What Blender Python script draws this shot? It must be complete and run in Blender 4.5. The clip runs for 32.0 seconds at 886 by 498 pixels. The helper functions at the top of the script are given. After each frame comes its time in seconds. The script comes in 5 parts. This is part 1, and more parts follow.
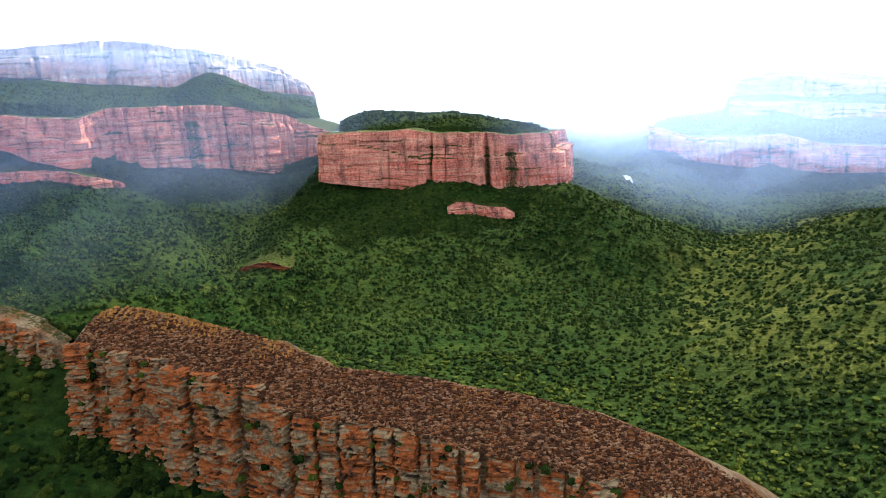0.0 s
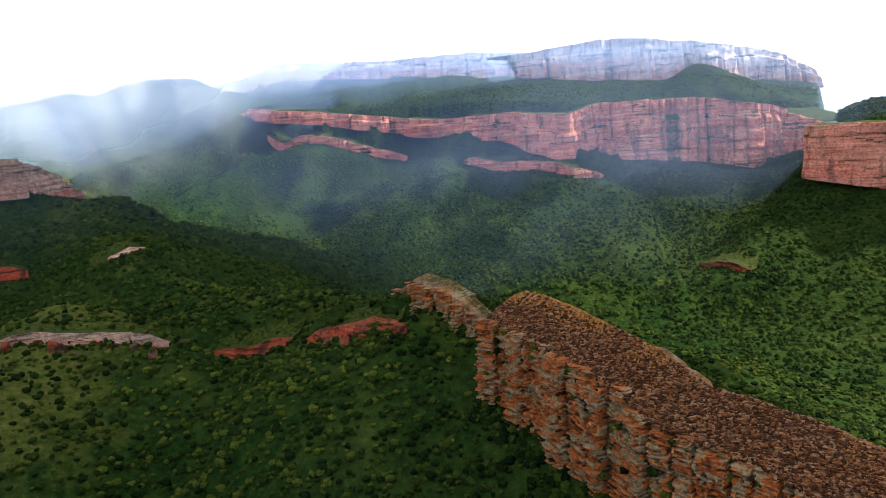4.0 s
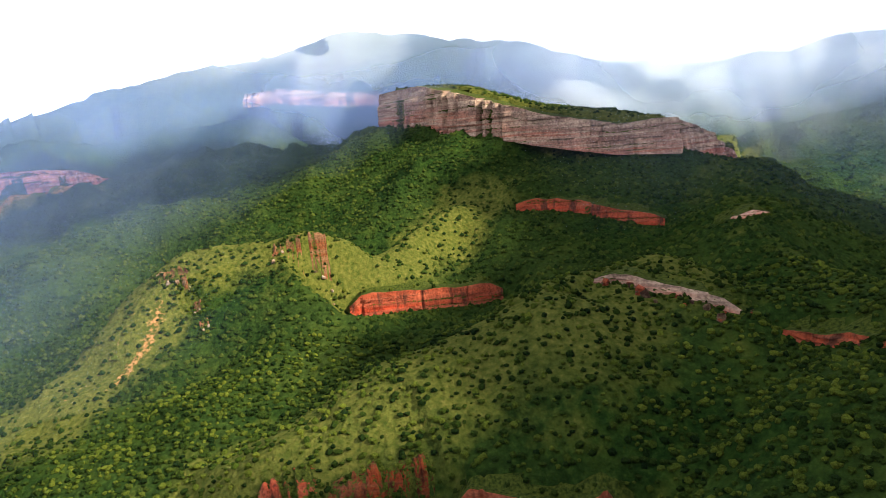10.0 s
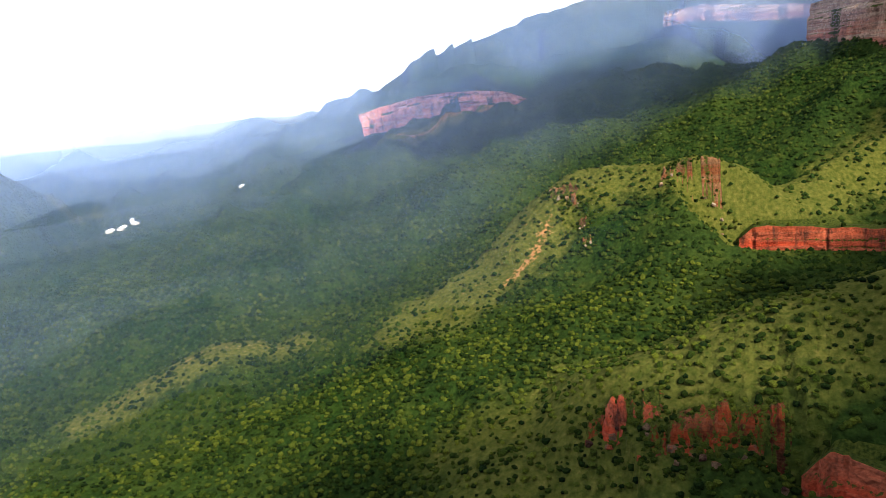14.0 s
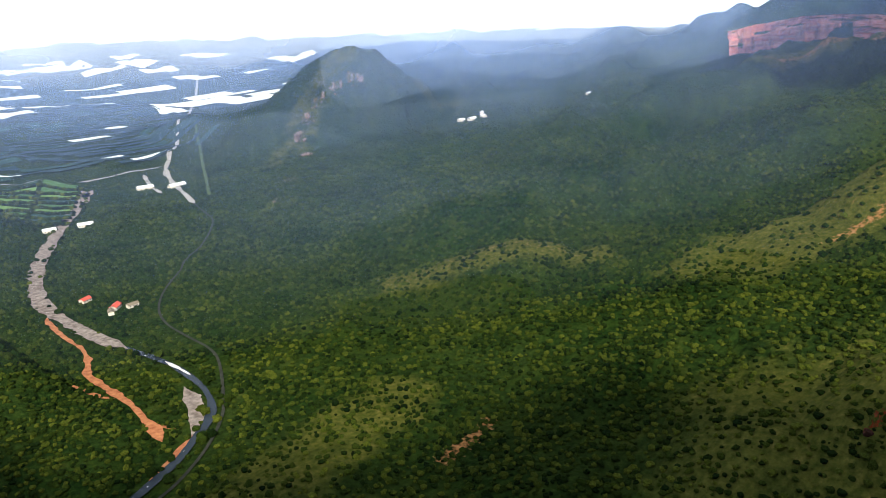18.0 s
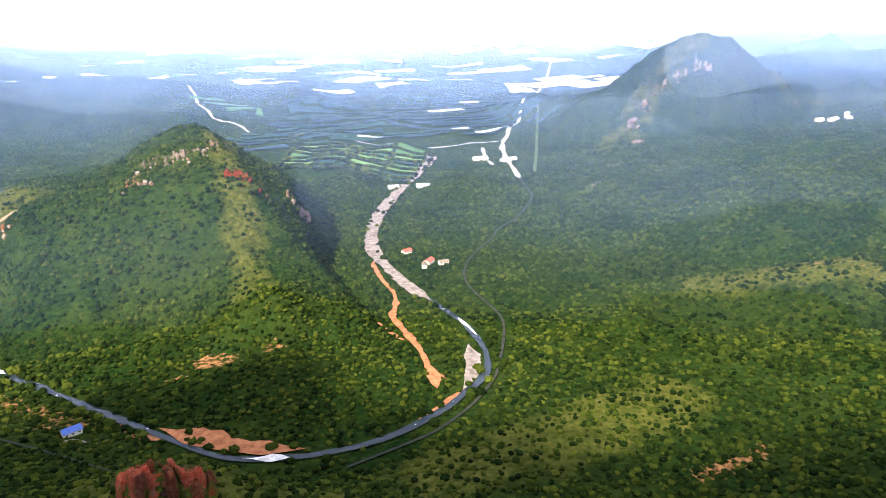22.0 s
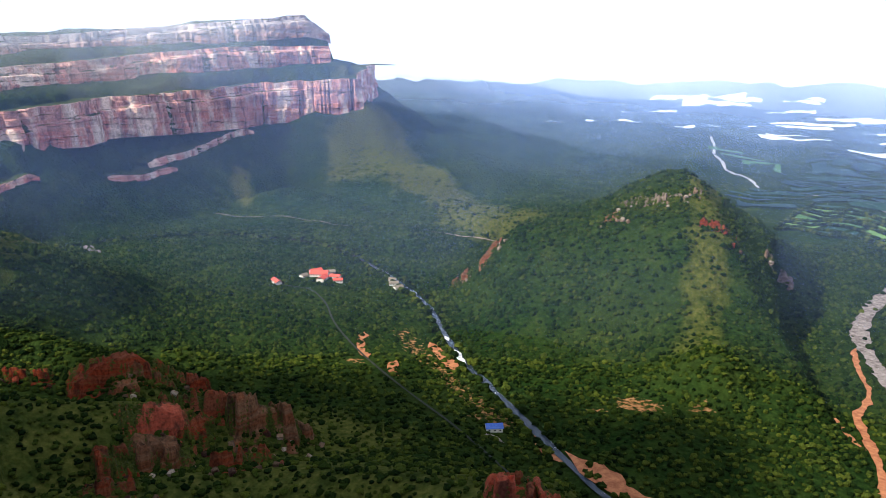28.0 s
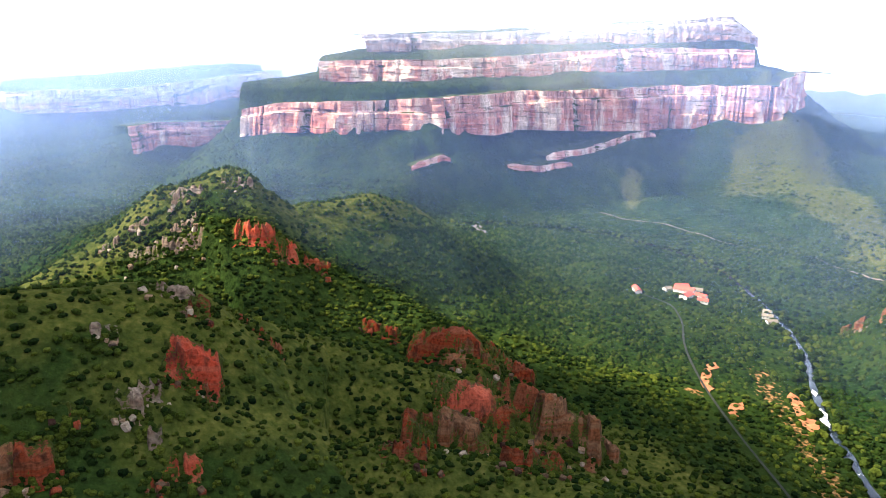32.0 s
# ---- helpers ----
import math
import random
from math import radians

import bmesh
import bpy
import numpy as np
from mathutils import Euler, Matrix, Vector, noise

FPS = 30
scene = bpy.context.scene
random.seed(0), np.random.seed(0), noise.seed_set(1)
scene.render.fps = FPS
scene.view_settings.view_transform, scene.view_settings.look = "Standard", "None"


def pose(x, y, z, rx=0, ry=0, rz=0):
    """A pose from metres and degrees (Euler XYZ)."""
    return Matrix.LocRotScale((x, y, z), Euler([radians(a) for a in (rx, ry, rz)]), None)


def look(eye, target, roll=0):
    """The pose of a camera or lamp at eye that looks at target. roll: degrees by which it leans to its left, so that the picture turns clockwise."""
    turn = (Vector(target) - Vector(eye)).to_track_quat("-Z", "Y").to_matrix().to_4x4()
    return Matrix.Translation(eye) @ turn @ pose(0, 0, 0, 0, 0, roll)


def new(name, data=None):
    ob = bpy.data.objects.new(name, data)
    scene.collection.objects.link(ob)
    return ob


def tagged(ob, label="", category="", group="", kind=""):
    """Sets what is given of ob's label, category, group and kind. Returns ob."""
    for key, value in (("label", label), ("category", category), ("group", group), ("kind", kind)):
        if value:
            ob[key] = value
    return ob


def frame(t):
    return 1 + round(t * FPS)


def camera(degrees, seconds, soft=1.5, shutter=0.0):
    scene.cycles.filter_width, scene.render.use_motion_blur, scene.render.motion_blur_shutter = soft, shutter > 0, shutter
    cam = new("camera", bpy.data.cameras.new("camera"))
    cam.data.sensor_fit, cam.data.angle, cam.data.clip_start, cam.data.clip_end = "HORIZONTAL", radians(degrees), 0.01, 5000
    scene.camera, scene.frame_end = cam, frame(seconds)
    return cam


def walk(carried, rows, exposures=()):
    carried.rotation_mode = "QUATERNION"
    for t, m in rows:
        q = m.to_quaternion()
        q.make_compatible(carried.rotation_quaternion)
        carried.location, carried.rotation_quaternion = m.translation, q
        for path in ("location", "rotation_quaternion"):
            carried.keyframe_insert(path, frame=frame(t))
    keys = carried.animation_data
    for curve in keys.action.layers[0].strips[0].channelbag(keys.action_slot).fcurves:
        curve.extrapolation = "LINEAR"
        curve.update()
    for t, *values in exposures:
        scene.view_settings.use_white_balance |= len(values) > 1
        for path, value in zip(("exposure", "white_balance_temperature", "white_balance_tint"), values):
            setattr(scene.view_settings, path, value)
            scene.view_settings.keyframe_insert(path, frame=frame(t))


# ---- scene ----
cam = camera(61.41, 32.0, 0.75)
# seconds, eye x y z, pitch, roll, yaw
ROWS = [
    (0.0, -49.98, -13.28, 303.22, -13.055, 2.877, -7.463),
    (0.5, -44.35, -12.73, 302.89, -13.124, 3.527, -2.740),
    (1.0, -38.73, -11.64, 302.87, -13.103, 4.313, 1.852),
    (1.5, -32.88, -10.39, 302.97, -12.947, 4.910, 6.428),
    (2.0, -27.38, -9.17, 303.29, -12.663, 5.240, 11.044),
    (2.5, -21.63, -7.87, 303.73, -12.300, 5.420, 15.679),
    (3.0, -16.06, -6.44, 303.85, -11.876, 5.587, 20.328),
    (3.5, -10.98, -4.30, 303.95, -11.450, 5.665, 24.969),
    (4.0, -6.38, -1.07, 303.99, -10.984, 5.579, 29.687),
    (4.5, -2.42, 3.01, 304.02, -10.512, 5.542, 34.360),
    (6.5, 8.77, 20.74, 304.71, -7.850, 5.002, 52.674),
    (7.0, 11.72, 24.63, 304.70, -7.434, 5.004, 56.998),
    (7.5, 15.58, 27.85, 304.38, -7.354, 5.016, 60.796),
    (8.0, 20.60, 30.63, 304.51, -7.505, 5.011, 64.449),
    (8.5, 26.16, 33.48, 305.16, -7.873, 5.092, 68.206),
    (9.0, 31.17, 36.53, 306.04, -8.343, 5.026, 72.045),
    (9.5, 34.59, 39.72, 307.13, -8.911, 4.870, 75.940),
    (10.0, 36.59, 42.98, 308.10, -9.562, 4.895, 79.862),
    (10.5, 37.54, 46.18, 308.53, -10.115, 5.136, 83.812),
    (11.0, 37.83, 49.38, 308.69, -10.562, 5.257, 87.788),
    (11.5, 37.66, 52.91, 308.59, -10.970, 5.451, 91.833),
    (12.0, 37.16, 56.59, 308.09, -11.279, 5.637, 95.926),
    (12.5, 36.28, 60.01, 307.22, -11.515, 5.931, 99.923),
    (13.0, 35.23, 63.19, 305.81, -11.729, 6.147, 103.696),
    (13.5, 34.30, 66.51, 304.03, -11.976, 6.256, 107.301),
    (14.0, 33.37, 70.19, 302.28, -12.371, 5.840, 111.212),
    (14.5, 31.91, 73.86, 300.91, -12.983, 5.182, 115.165),
    (15.0, 29.54, 77.25, 299.92, -13.579, 4.716, 118.975),
    (15.5, 26.60, 81.01, 299.12, -14.281, 4.141, 122.761),
    (17.5, 14.49, 96.58, 296.02, -16.690, 1.717, 135.862),
    (18.0, 12.11, 99.78, 295.45, -17.100, 1.553, 138.907),
    (18.5, 9.91, 102.44, 294.82, -17.330, 1.253, 141.990),
    (19.0, 7.24, 104.87, 294.25, -17.479, 1.306, 145.121),
    (19.5, 4.03, 107.14, 293.76, -17.608, 1.837, 148.304),
    (20.0, 0.49, 109.08, 293.16, -17.584, 1.980, 151.684),
    (20.5, -3.43, 110.70, 292.32, -17.528, 1.714, 155.173),
    (21.0, -7.58, 112.00, 291.40, -17.494, 1.282, 158.739),
    (21.5, -11.58, 112.83, 290.42, -17.522, 0.814, 162.154),
    (22.0, -15.43, 112.62, 289.30, -17.558, 0.518, 165.311),
    (22.5, -19.22, 111.39, 287.91, -17.557, 0.369, 168.404),
    (23.0, -22.80, 110.03, 286.67, -17.476, 0.333, 171.453),
    (23.5, -26.00, 109.43, 285.86, -17.183, 0.307, 174.483),
    (24.0, -29.12, 109.69, 285.41, -16.658, 0.304, 177.466),
    (24.5, -32.74, 109.98, 285.05, -15.978, 0.289, 180.448),
    (26.5, -50.23, 107.02, 283.46, -13.994, 0.228, 193.447),
    (27.0, -54.21, 104.60, 282.95, -13.829, 0.115, 197.080),
    (27.5, -57.37, 101.24, 282.24, -13.702, -0.095, 200.772),
    (28.0, -59.70, 97.14, 281.38, -13.653, -0.417, 204.485),
    (28.5, -61.81, 92.05, 280.41, -13.674, -0.704, 208.199),
    (29.0, -64.48, 86.31, 279.39, -13.666, -0.998, 212.041),
    (29.5, -67.39, 80.10, 278.69, -13.693, -1.287, 215.933),
    (30.0, -70.26, 73.51, 278.08, -13.767, -1.548, 219.899),
    (30.5, -72.14, 66.75, 277.28, -13.790, -1.873, 223.895),
    (31.0, -72.56, 59.82, 276.37, -13.859, -2.099, 227.806),
    (31.5, -72.30, 52.52, 275.68, -13.983, -2.346, 231.833),
    (32.0, -71.83, 45.30, 275.22, -14.194, -2.652, 235.915),
]
EXPOSURES = [(0.0, 1.9, 5500, 6), (3.0, 1.8, 5500, 6), (4.5, 1.4, 5700, 6), (7.0, 0.5, 5950, 8), (8.0, 0.5, 5950, 8), (9.0, 1.0, 5950, 8), (10.0, 1.65, 5900, 8), (11.0, 1.7, 5850, 8), (13.0, 1.45, 5850, 9), (15.0, 1.2, 5800, 9), (16.5, 0.95, 5700, 9), (18.0, 0.75, 5650, 7), (19.0, 1.3, 5650, 10), (20.0, 1.85, 5650, 13), (23.0, 1.7, 5600, 13), (25.0, 1.3, 5450, 10), (27.0, 0.75, 5250, 10), (28.0, 0.9, 5300, 10), (29.0, 1.3, 5350, 10), (32.0, 1.9, 5600, 10)]
walk(cam, [(t, pose(x, y, z, 90 + p, r, w)) for t, x, y, z, p, r, w in ROWS], EXPOSURES)

# ---- sky, sun ----
SUN_AZ, SUN_EL = 38.0, 38.0
sky_world = bpy.data.worlds.new("overcast_sky")
scene.world = sky_world
sky_world.use_nodes = True
wt = sky_world.node_tree
wt.nodes.clear()
w_out = wt.nodes.new("ShaderNodeOutputWorld")
w_bg = wt.nodes.new("ShaderNodeBackground")
w_sky = wt.nodes.new("ShaderNodeTexSky")
w_sky.sky_type, w_sky.sun_disc = "NISHITA", False
w_sky.sun_elevation, w_sky.sun_rotation = radians(SUN_EL), radians(SUN_AZ)
w_gain = wt.nodes.new("ShaderNodeVectorMath")
w_gain.operation = "SCALE"
w_gain.inputs["Scale"].default_value = 0.05
w_co = wt.nodes.new("ShaderNodeTexCoord")
w_noise = wt.nodes.new("ShaderNodeTexNoise")
w_noise.inputs["Scale"].default_value, w_noise.inputs["Detail"].default_value = 2.2, 6.0
w_ramp = wt.nodes.new("ShaderNodeValToRGB")
w_ramp.color_ramp.elements[0].position, w_ramp.color_ramp.elements[0].color = 0.3, (0.544, 0.544, 0.544, 1)
w_ramp.color_ramp.elements[1].position, w_ramp.color_ramp.elements[1].color = 0.6, (0.632, 0.632, 0.632, 1)
w_mix = wt.nodes.new("ShaderNodeMix")
w_mix.data_type = "RGBA"
w_mix.inputs["Factor"].default_value = 0.9
wt.links.new(w_sky.outputs[0], w_gain.inputs[0])
wt.links.new(w_co.outputs["Generated"], w_noise.inputs["Vector"])
wt.links.new(w_noise.outputs["Fac"], w_ramp.inputs["Fac"])
wt.links.new(w_gain.outputs[0], w_mix.inputs["A"])
w_axis = wt.nodes.new("ShaderNodeSeparateXYZ")
w_low = wt.nodes.new("ShaderNodeMapRange")
w_low.inputs["From Min"].default_value, w_low.inputs["From Max"].default_value = 0.04, 0.55
w_low.inputs["To Min"].default_value, w_low.inputs["To Max"].default_value = 1.6, 1.0
w_glow = wt.nodes.new("ShaderNodeVectorMath")
w_glow.operation = "SCALE"
wt.links.new(w_co.outputs["Generated"], w_axis.inputs[0])
wt.links.new(w_axis.outputs["Z"], w_low.inputs["Value"])
wt.links.new(w_ramp.outputs["Color"], w_glow.inputs[0])
wt.links.new(w_low.outputs["Result"], w_glow.inputs["Scale"])
wt.links.new(w_glow.outputs[0], w_mix.inputs["B"])
wt.links.new(w_mix.outputs["Result"], w_bg.inputs["Color"])
wt.links.new(w_bg.outputs[0], w_out.inputs["Surface"])

sun = new("sun", bpy.data.lights.new("sun", "SUN"))
sun.data.energy, sun.data.angle, sun.data.color = 5.0, radians(2), (1.0, 0.87, 0.62)
_a, _e = radians(SUN_AZ), radians(SUN_EL)
sun.matrix_world = look((math.sin(_a) * math.cos(_e) * 900, math.cos(_a) * math.cos(_e) * 900, math.sin(_e) * 900), (0, 0, 0))


# ---- materials ----
class Nodes:
    """A small wrapper for writing a node material in a few lines."""

    def __init__(self, name, rough=0.9, spec=0.2):
        self.mat = bpy.data.materials.new(name)
        self.mat.use_nodes = True
        self.t = self.mat.node_tree
        self.bsdf = self.t.nodes["Principled BSDF"]
        self.bsdf.inputs["Roughness"].default_value = rough
        self.bsdf.inputs["Specular IOR Level"].default_value = spec
        self.pos = self.t.nodes.new("ShaderNodeNewGeometry")

    def node(self, kind, data_type=None, blend_type=None, operation=None, attribute_name=None):
        n = self.t.nodes.new(kind)
        if data_type:
            n.data_type = data_type
        if blend_type:
            n.blend_type = blend_type
        if operation:
            n.operation = operation
        if attribute_name:
            n.attribute_name = attribute_name
        return n

    def link(self, a, b):
        self.t.links.new(a, b)

    def noise(self, scale, detail=4.0, stretch=(1, 1, 1), rough=0.55):
        m = self.node("ShaderNodeMapping")
        m.inputs["Scale"].default_value = [scale * s for s in stretch]
        n = self.node("ShaderNodeTexNoise")
        n.inputs["Scale"].default_value, n.inputs["Detail"].default_value, n.inputs["Roughness"].default_value = 1.0, detail, rough
        self.link(self.pos.outputs["Position"], m.inputs["Vector"])
        self.link(m.outputs[0], n.inputs["Vector"])
        return n.outputs["Fac"]

    def ramp(self, fac, *stops):
        r = self.node("ShaderNodeValToRGB")
        e = r.color_ramp.elements
        while len(e) < len(stops):
            e.new(0.5)
        for el, (p, c) in zip(e, stops):
            el.position = p
            el.color = (*c, 1) if len(c) == 3 else c
        self.link(fac, r.inputs["Fac"])
        return r.outputs["Color"]

    def mix(self, fac, a, b, how="MIX"):
        m = self.node("ShaderNodeMix", data_type="RGBA", blend_type=how)
        for value, key in ((fac, "Factor"), (a, "A"), (b, "B")):
            if isinstance(value, (int, float)):
                m.inputs[key].default_value = value
            elif isinstance(value, tuple):
                m.inputs[key].default_value = (*value, 1)
            else:
                self.link(value, m.inputs[key])
        return m.outputs["Result"]

    def math(self, op, a, b=0.5):
        m = self.node("ShaderNodeMath", operation=op)
        for i, v in enumerate((a, b)):
            if isinstance(v, (int, float)):
                m.inputs[i].default_value = v
            else:
                self.link(v, m.inputs[i])
        return m.outputs[0]

    def attr(self, name):
        n = self.node("ShaderNodeAttribute", attribute_name=name)
        s = self.node("ShaderNodeSeparateColor")
        self.link(n.outputs["Color"], s.inputs[0])
        return s.outputs[0], s.outputs[1], s.outputs[2]

    def done(self, colour, bump=None, strength=0.5, distance=1.0):
        if isinstance(colour, tuple):
            self.bsdf.inputs["Base Color"].default_value = (*colour, 1)
        else:
            self.link(colour, self.bsdf.inputs["Base Color"])
        if bump is not None:
            b = self.node("ShaderNodeBump")
            b.inputs["Strength"].default_value, b.inputs["Distance"].default_value = strength, distance
            self.link(bump, b.inputs["Height"])
            self.link(b.outputs[0], self.bsdf.inputs["Normal"])
        return self.mat


def ground_material():
    n = Nodes("bushveld_ground", 1.0, 0.01)
    fine, mid, big = n.noise(0.22, 5), n.noise(0.035, 4), n.noise(0.006, 3)
    forest = n.ramp(fine, (0.3, (0.0034, 0.0092, 0.0022)), (0.55, (0.0095, 0.021, 0.004)), (0.75, (0.022, 0.038, 0.007)))
    forest = n.mix(n.ramp(mid, (0.45, (0, 0, 0)), (0.62, (0.4, 0.4, 0.4))), forest, (0.026, 0.041, 0.006))
    grass = n.ramp(fine, (0.3, (0.024, 0.033, 0.005)), (0.6, (0.064, 0.064, 0.012)), (0.8, (0.118, 0.088, 0.024)))
    soil = n.ramp(fine, (0.3, (0.13, 0.050, 0.020)), (0.6, (0.25, 0.115, 0.045)), (0.8, (0.34, 0.20, 0.10)))
    r, g, b = n.attr("cover")
    g2 = n.ramp(n.math("ADD", g, n.math("MULTIPLY", n.math("SUBTRACT", mid, 0.5), 0.9)), (0.35, (0, 0, 0)), (0.65, (1, 1, 1)))
    r2 = n.ramp(n.math("ADD", r, n.math("MULTIPLY", n.math("SUBTRACT", fine, 0.5), 1.0)), (0.45, (0, 0, 0)), (0.6, (1, 1, 1)))
    c = n.mix(g2, forest, grass)
    c = n.mix(r2, c, soil)
    c = n.mix(n.ramp(big, (0.35, (0.0, 0.0, 0.0)), (0.7, (0.2, 0.2, 0.2))), c, (0.055, 0.062, 0.015))
    return n.done(c, n.noise(0.16, 6), 0.9, 5.0)


def rock_material(name, low, high, pale, streak, fine_scale=0.35, seam_shade=0.5, run=0.6, wash=0.0, bedding=0.8):
    """Bedded sandstone: colour runs in beds, with dark water streaks, lichen and iron stains, and ledge shade put into
    thin dark level lines.
    """
    n = Nodes(name, 0.96, 0.04)
    beds = n.noise(0.16, 5, (0.05, 0.05, 1.6))
    thick = n.noise(0.045, 3, (0.08, 0.08, 1.5))
    seam_lines = n.noise(0.5, 2, (0.04, 0.04, 1.3))
    grain = n.noise(fine_scale, 6)
    stains = n.noise(0.09, 5, (1, 1, 0.2))
    blotch = n.noise(0.03, 4)
    h, g, b = n.attr("bed")
    c = n.mix(n.ramp(h, (0.35, (0, 0, 0)), (0.7, (1, 1, 1))), low, high)
    c = n.mix(n.ramp(thick, (0.45, (0, 0, 0)), (0.6, (0.6, 0.6, 0.6))), c, high)
    c = n.mix(n.ramp(beds, (0.44, (0, 0, 0)), (0.6, (bedding, bedding, bedding))), c, pale)
    c = n.mix(n.ramp(stains, (0.52, (0, 0, 0)), (0.64, (run, run, run))), c, streak)
    # dark level lines: bed joints, with the shade under ledges put in the colour
    c = n.mix(n.ramp(seam_lines, (0.36, (seam_shade, seam_shade, seam_shade)), (0.43, (0, 0, 0))), c, streak)
    if wash:
        c = n.mix(n.ramp(n.noise(0.03, 5, (1, 1, 0.3)), (0.5, (0, 0, 0)), (0.62, (wash, wash, wash))), c, pale)
    c = n.mix(1.0, c, n.ramp(blotch, (0.3, (0.7, 0.66, 0.66)), (0.7, (1.2, 1.15, 1.1))), "MULTIPLY")
    c = n.mix(1.0, c, n.ramp(grain, (0.25, (0.45, 0.45, 0.45)), (0.6, (1.15, 1.15, 1.15))), "MULTIPLY")
    moss = n.ramp(n.math("ADD", g, n.math("MULTIPLY", n.math("SUBTRACT", grain, 0.5), 1.2)), (0.55, (0, 0, 0)), (0.66, (1, 1, 1)))
    c = n.mix(moss, c, n.ramp(grain, (0.35, (0.012, 0.020, 0.0035)), (0.65, (0.046, 0.052, 0.008))))
    return n.done(c, n.noise(fine_scale * 0.8, 8, (1, 1, 2.2), 0.65), 0.8, 2.5)


def leaf_material(name, dark, mid, light):
    n = Nodes(name, 0.95, 0.02)
    c = n.ramp(n.pos.outputs["Random Per Island"], (0.0, dark), (0.55, mid), (1.0, light))
    patch = n.ramp(n.noise(0.012, 4), (0.35, (0.6, 0.66, 0.7)), (0.7, (1.35, 1.25, 1.0)))
    c = n.mix(1.0, c, patch, "MULTIPLY")
    c = n.mix(1.0, c, n.ramp(n.noise(1.3, 4), (0.3, (0.55, 0.55, 0.55)), (0.7, (1.35, 1.35, 1.2))), "MULTIPLY")
    return n.done(c, n.noise(1.6, 4), 1.0, 1.0)


GROUND = ground_material()
RED_ROCK = rock_material("red_sandstone", (0.44, 0.118, 0.080), (0.47, 0.165, 0.118), (0.52, 0.28, 0.20), (0.10, 0.05, 0.042), 0.35, 0.55, 0.7, 0.25, 0.6)
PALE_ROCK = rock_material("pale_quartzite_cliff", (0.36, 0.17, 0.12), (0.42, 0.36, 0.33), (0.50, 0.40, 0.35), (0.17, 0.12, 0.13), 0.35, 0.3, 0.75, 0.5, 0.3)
PINK_ROCK = rock_material("pink_streaked_sandstone", (0.46, 0.15, 0.11), (0.50, 0.23, 0.185), (0.66, 0.52, 0.42), (0.17, 0.085, 0.085), 0.35, 0.3, 0.75, 0.85, 0.25)
LAYERED_ROCK = rock_material("layered_brown_sandstone", (0.25, 0.095, 0.065), (0.22, 0.14, 0.11), (0.30, 0.22, 0.165), (0.09, 0.06, 0.05), 0.35, 0.5, 0.4)
WEATHERED = rock_material("weathered_orange_sandstone", (0.20, 0.075, 0.028), (0.22, 0.11, 0.045), (0.27, 0.20, 0.12), (0.04, 0.03, 0.022), 0.6)
BRIGHT_RED = rock_material("bright_red_rock_face", (0.27, 0.038, 0.017), (0.24, 0.052, 0.024), (0.22, 0.10, 0.06), (0.05, 0.022, 0.016), 0.5, 0.15, 0.85, 0.0, 0.35)
DARK_RED = rock_material("dark_red_rock", (0.15, 0.024, 0.008), (0.12, 0.030, 0.012), (0.12, 0.058, 0.030), (0.016, 0.009, 0.006), 0.5, 0.3, 0.8, 0.0, 0.5)
BROWN_ROCK = rock_material("dark_brown_rock", (0.12, 0.040, 0.016), (0.13, 0.062, 0.028), (0.18, 0.115, 0.065), (0.022, 0.014, 0.009), 0.5, 0.3, 0.8, 0.0, 0.5)
KNOB_ROCK = rock_material("grey_brown_knob_rock", (0.13, 0.085, 0.06), (0.17, 0.13, 0.10), (0.24, 0.20, 0.16), (0.05, 0.04, 0.032), 0.5, 0.3, 0.7, 0.0, 0.4)
LEAF_DARK = leaf_material("dense_bush_leaves", (0.0045, 0.0105, 0.003), (0.019, 0.031, 0.005), (0.058, 0.070, 0.010))
LEAF_FAR = leaf_material("far_bush_leaves", (0.007, 0.015, 0.004), (0.017, 0.030, 0.006), (0.039, 0.050, 0.010))
LEAF_OLIVE = leaf_material("olive_scrub_leaves", (0.009, 0.016, 0.003), (0.024, 0.034, 0.005), (0.050, 0.060, 0.009))


# ---- numpy noise ----
_rng = np.random.RandomState(7)
_TAB = _rng.rand(256, 256)


def value_noise(x, y):
    x0, y0 = np.floor(x).astype(int), np.floor(y).astype(int)
    u, v = x - x0, y - y0
    u, v = u * u * (3 - 2 * u), v * v * (3 - 2 * v)
    a, b = _TAB[x0 % 256, y0 % 256], _TAB[(x0 + 1) % 256, y0 % 256]
    c, d = _TAB[x0 % 256, (y0 + 1) % 256], _TAB[(x0 + 1) % 256, (y0 + 1) % 256]
    return (a * (1 - u) + b * u) * (1 - v) + (c * (1 - u) + d * u) * v - 0.5


def fbm(x, y, size, octaves=4):
    total, amp = 0.0, 1.0
    for o in range(octaves):
        k = 2.0 ** o / size
        total = total + amp * value_noise(x * k + 17.3 * o, y * k - 9.1 * o)
        amp *= 0.5
    return total


def smooth_max(a, b, k):
    return np.maximum(a, b) + np.maximum(k - np.abs(a - b), 0) ** 2 / (4 * k)


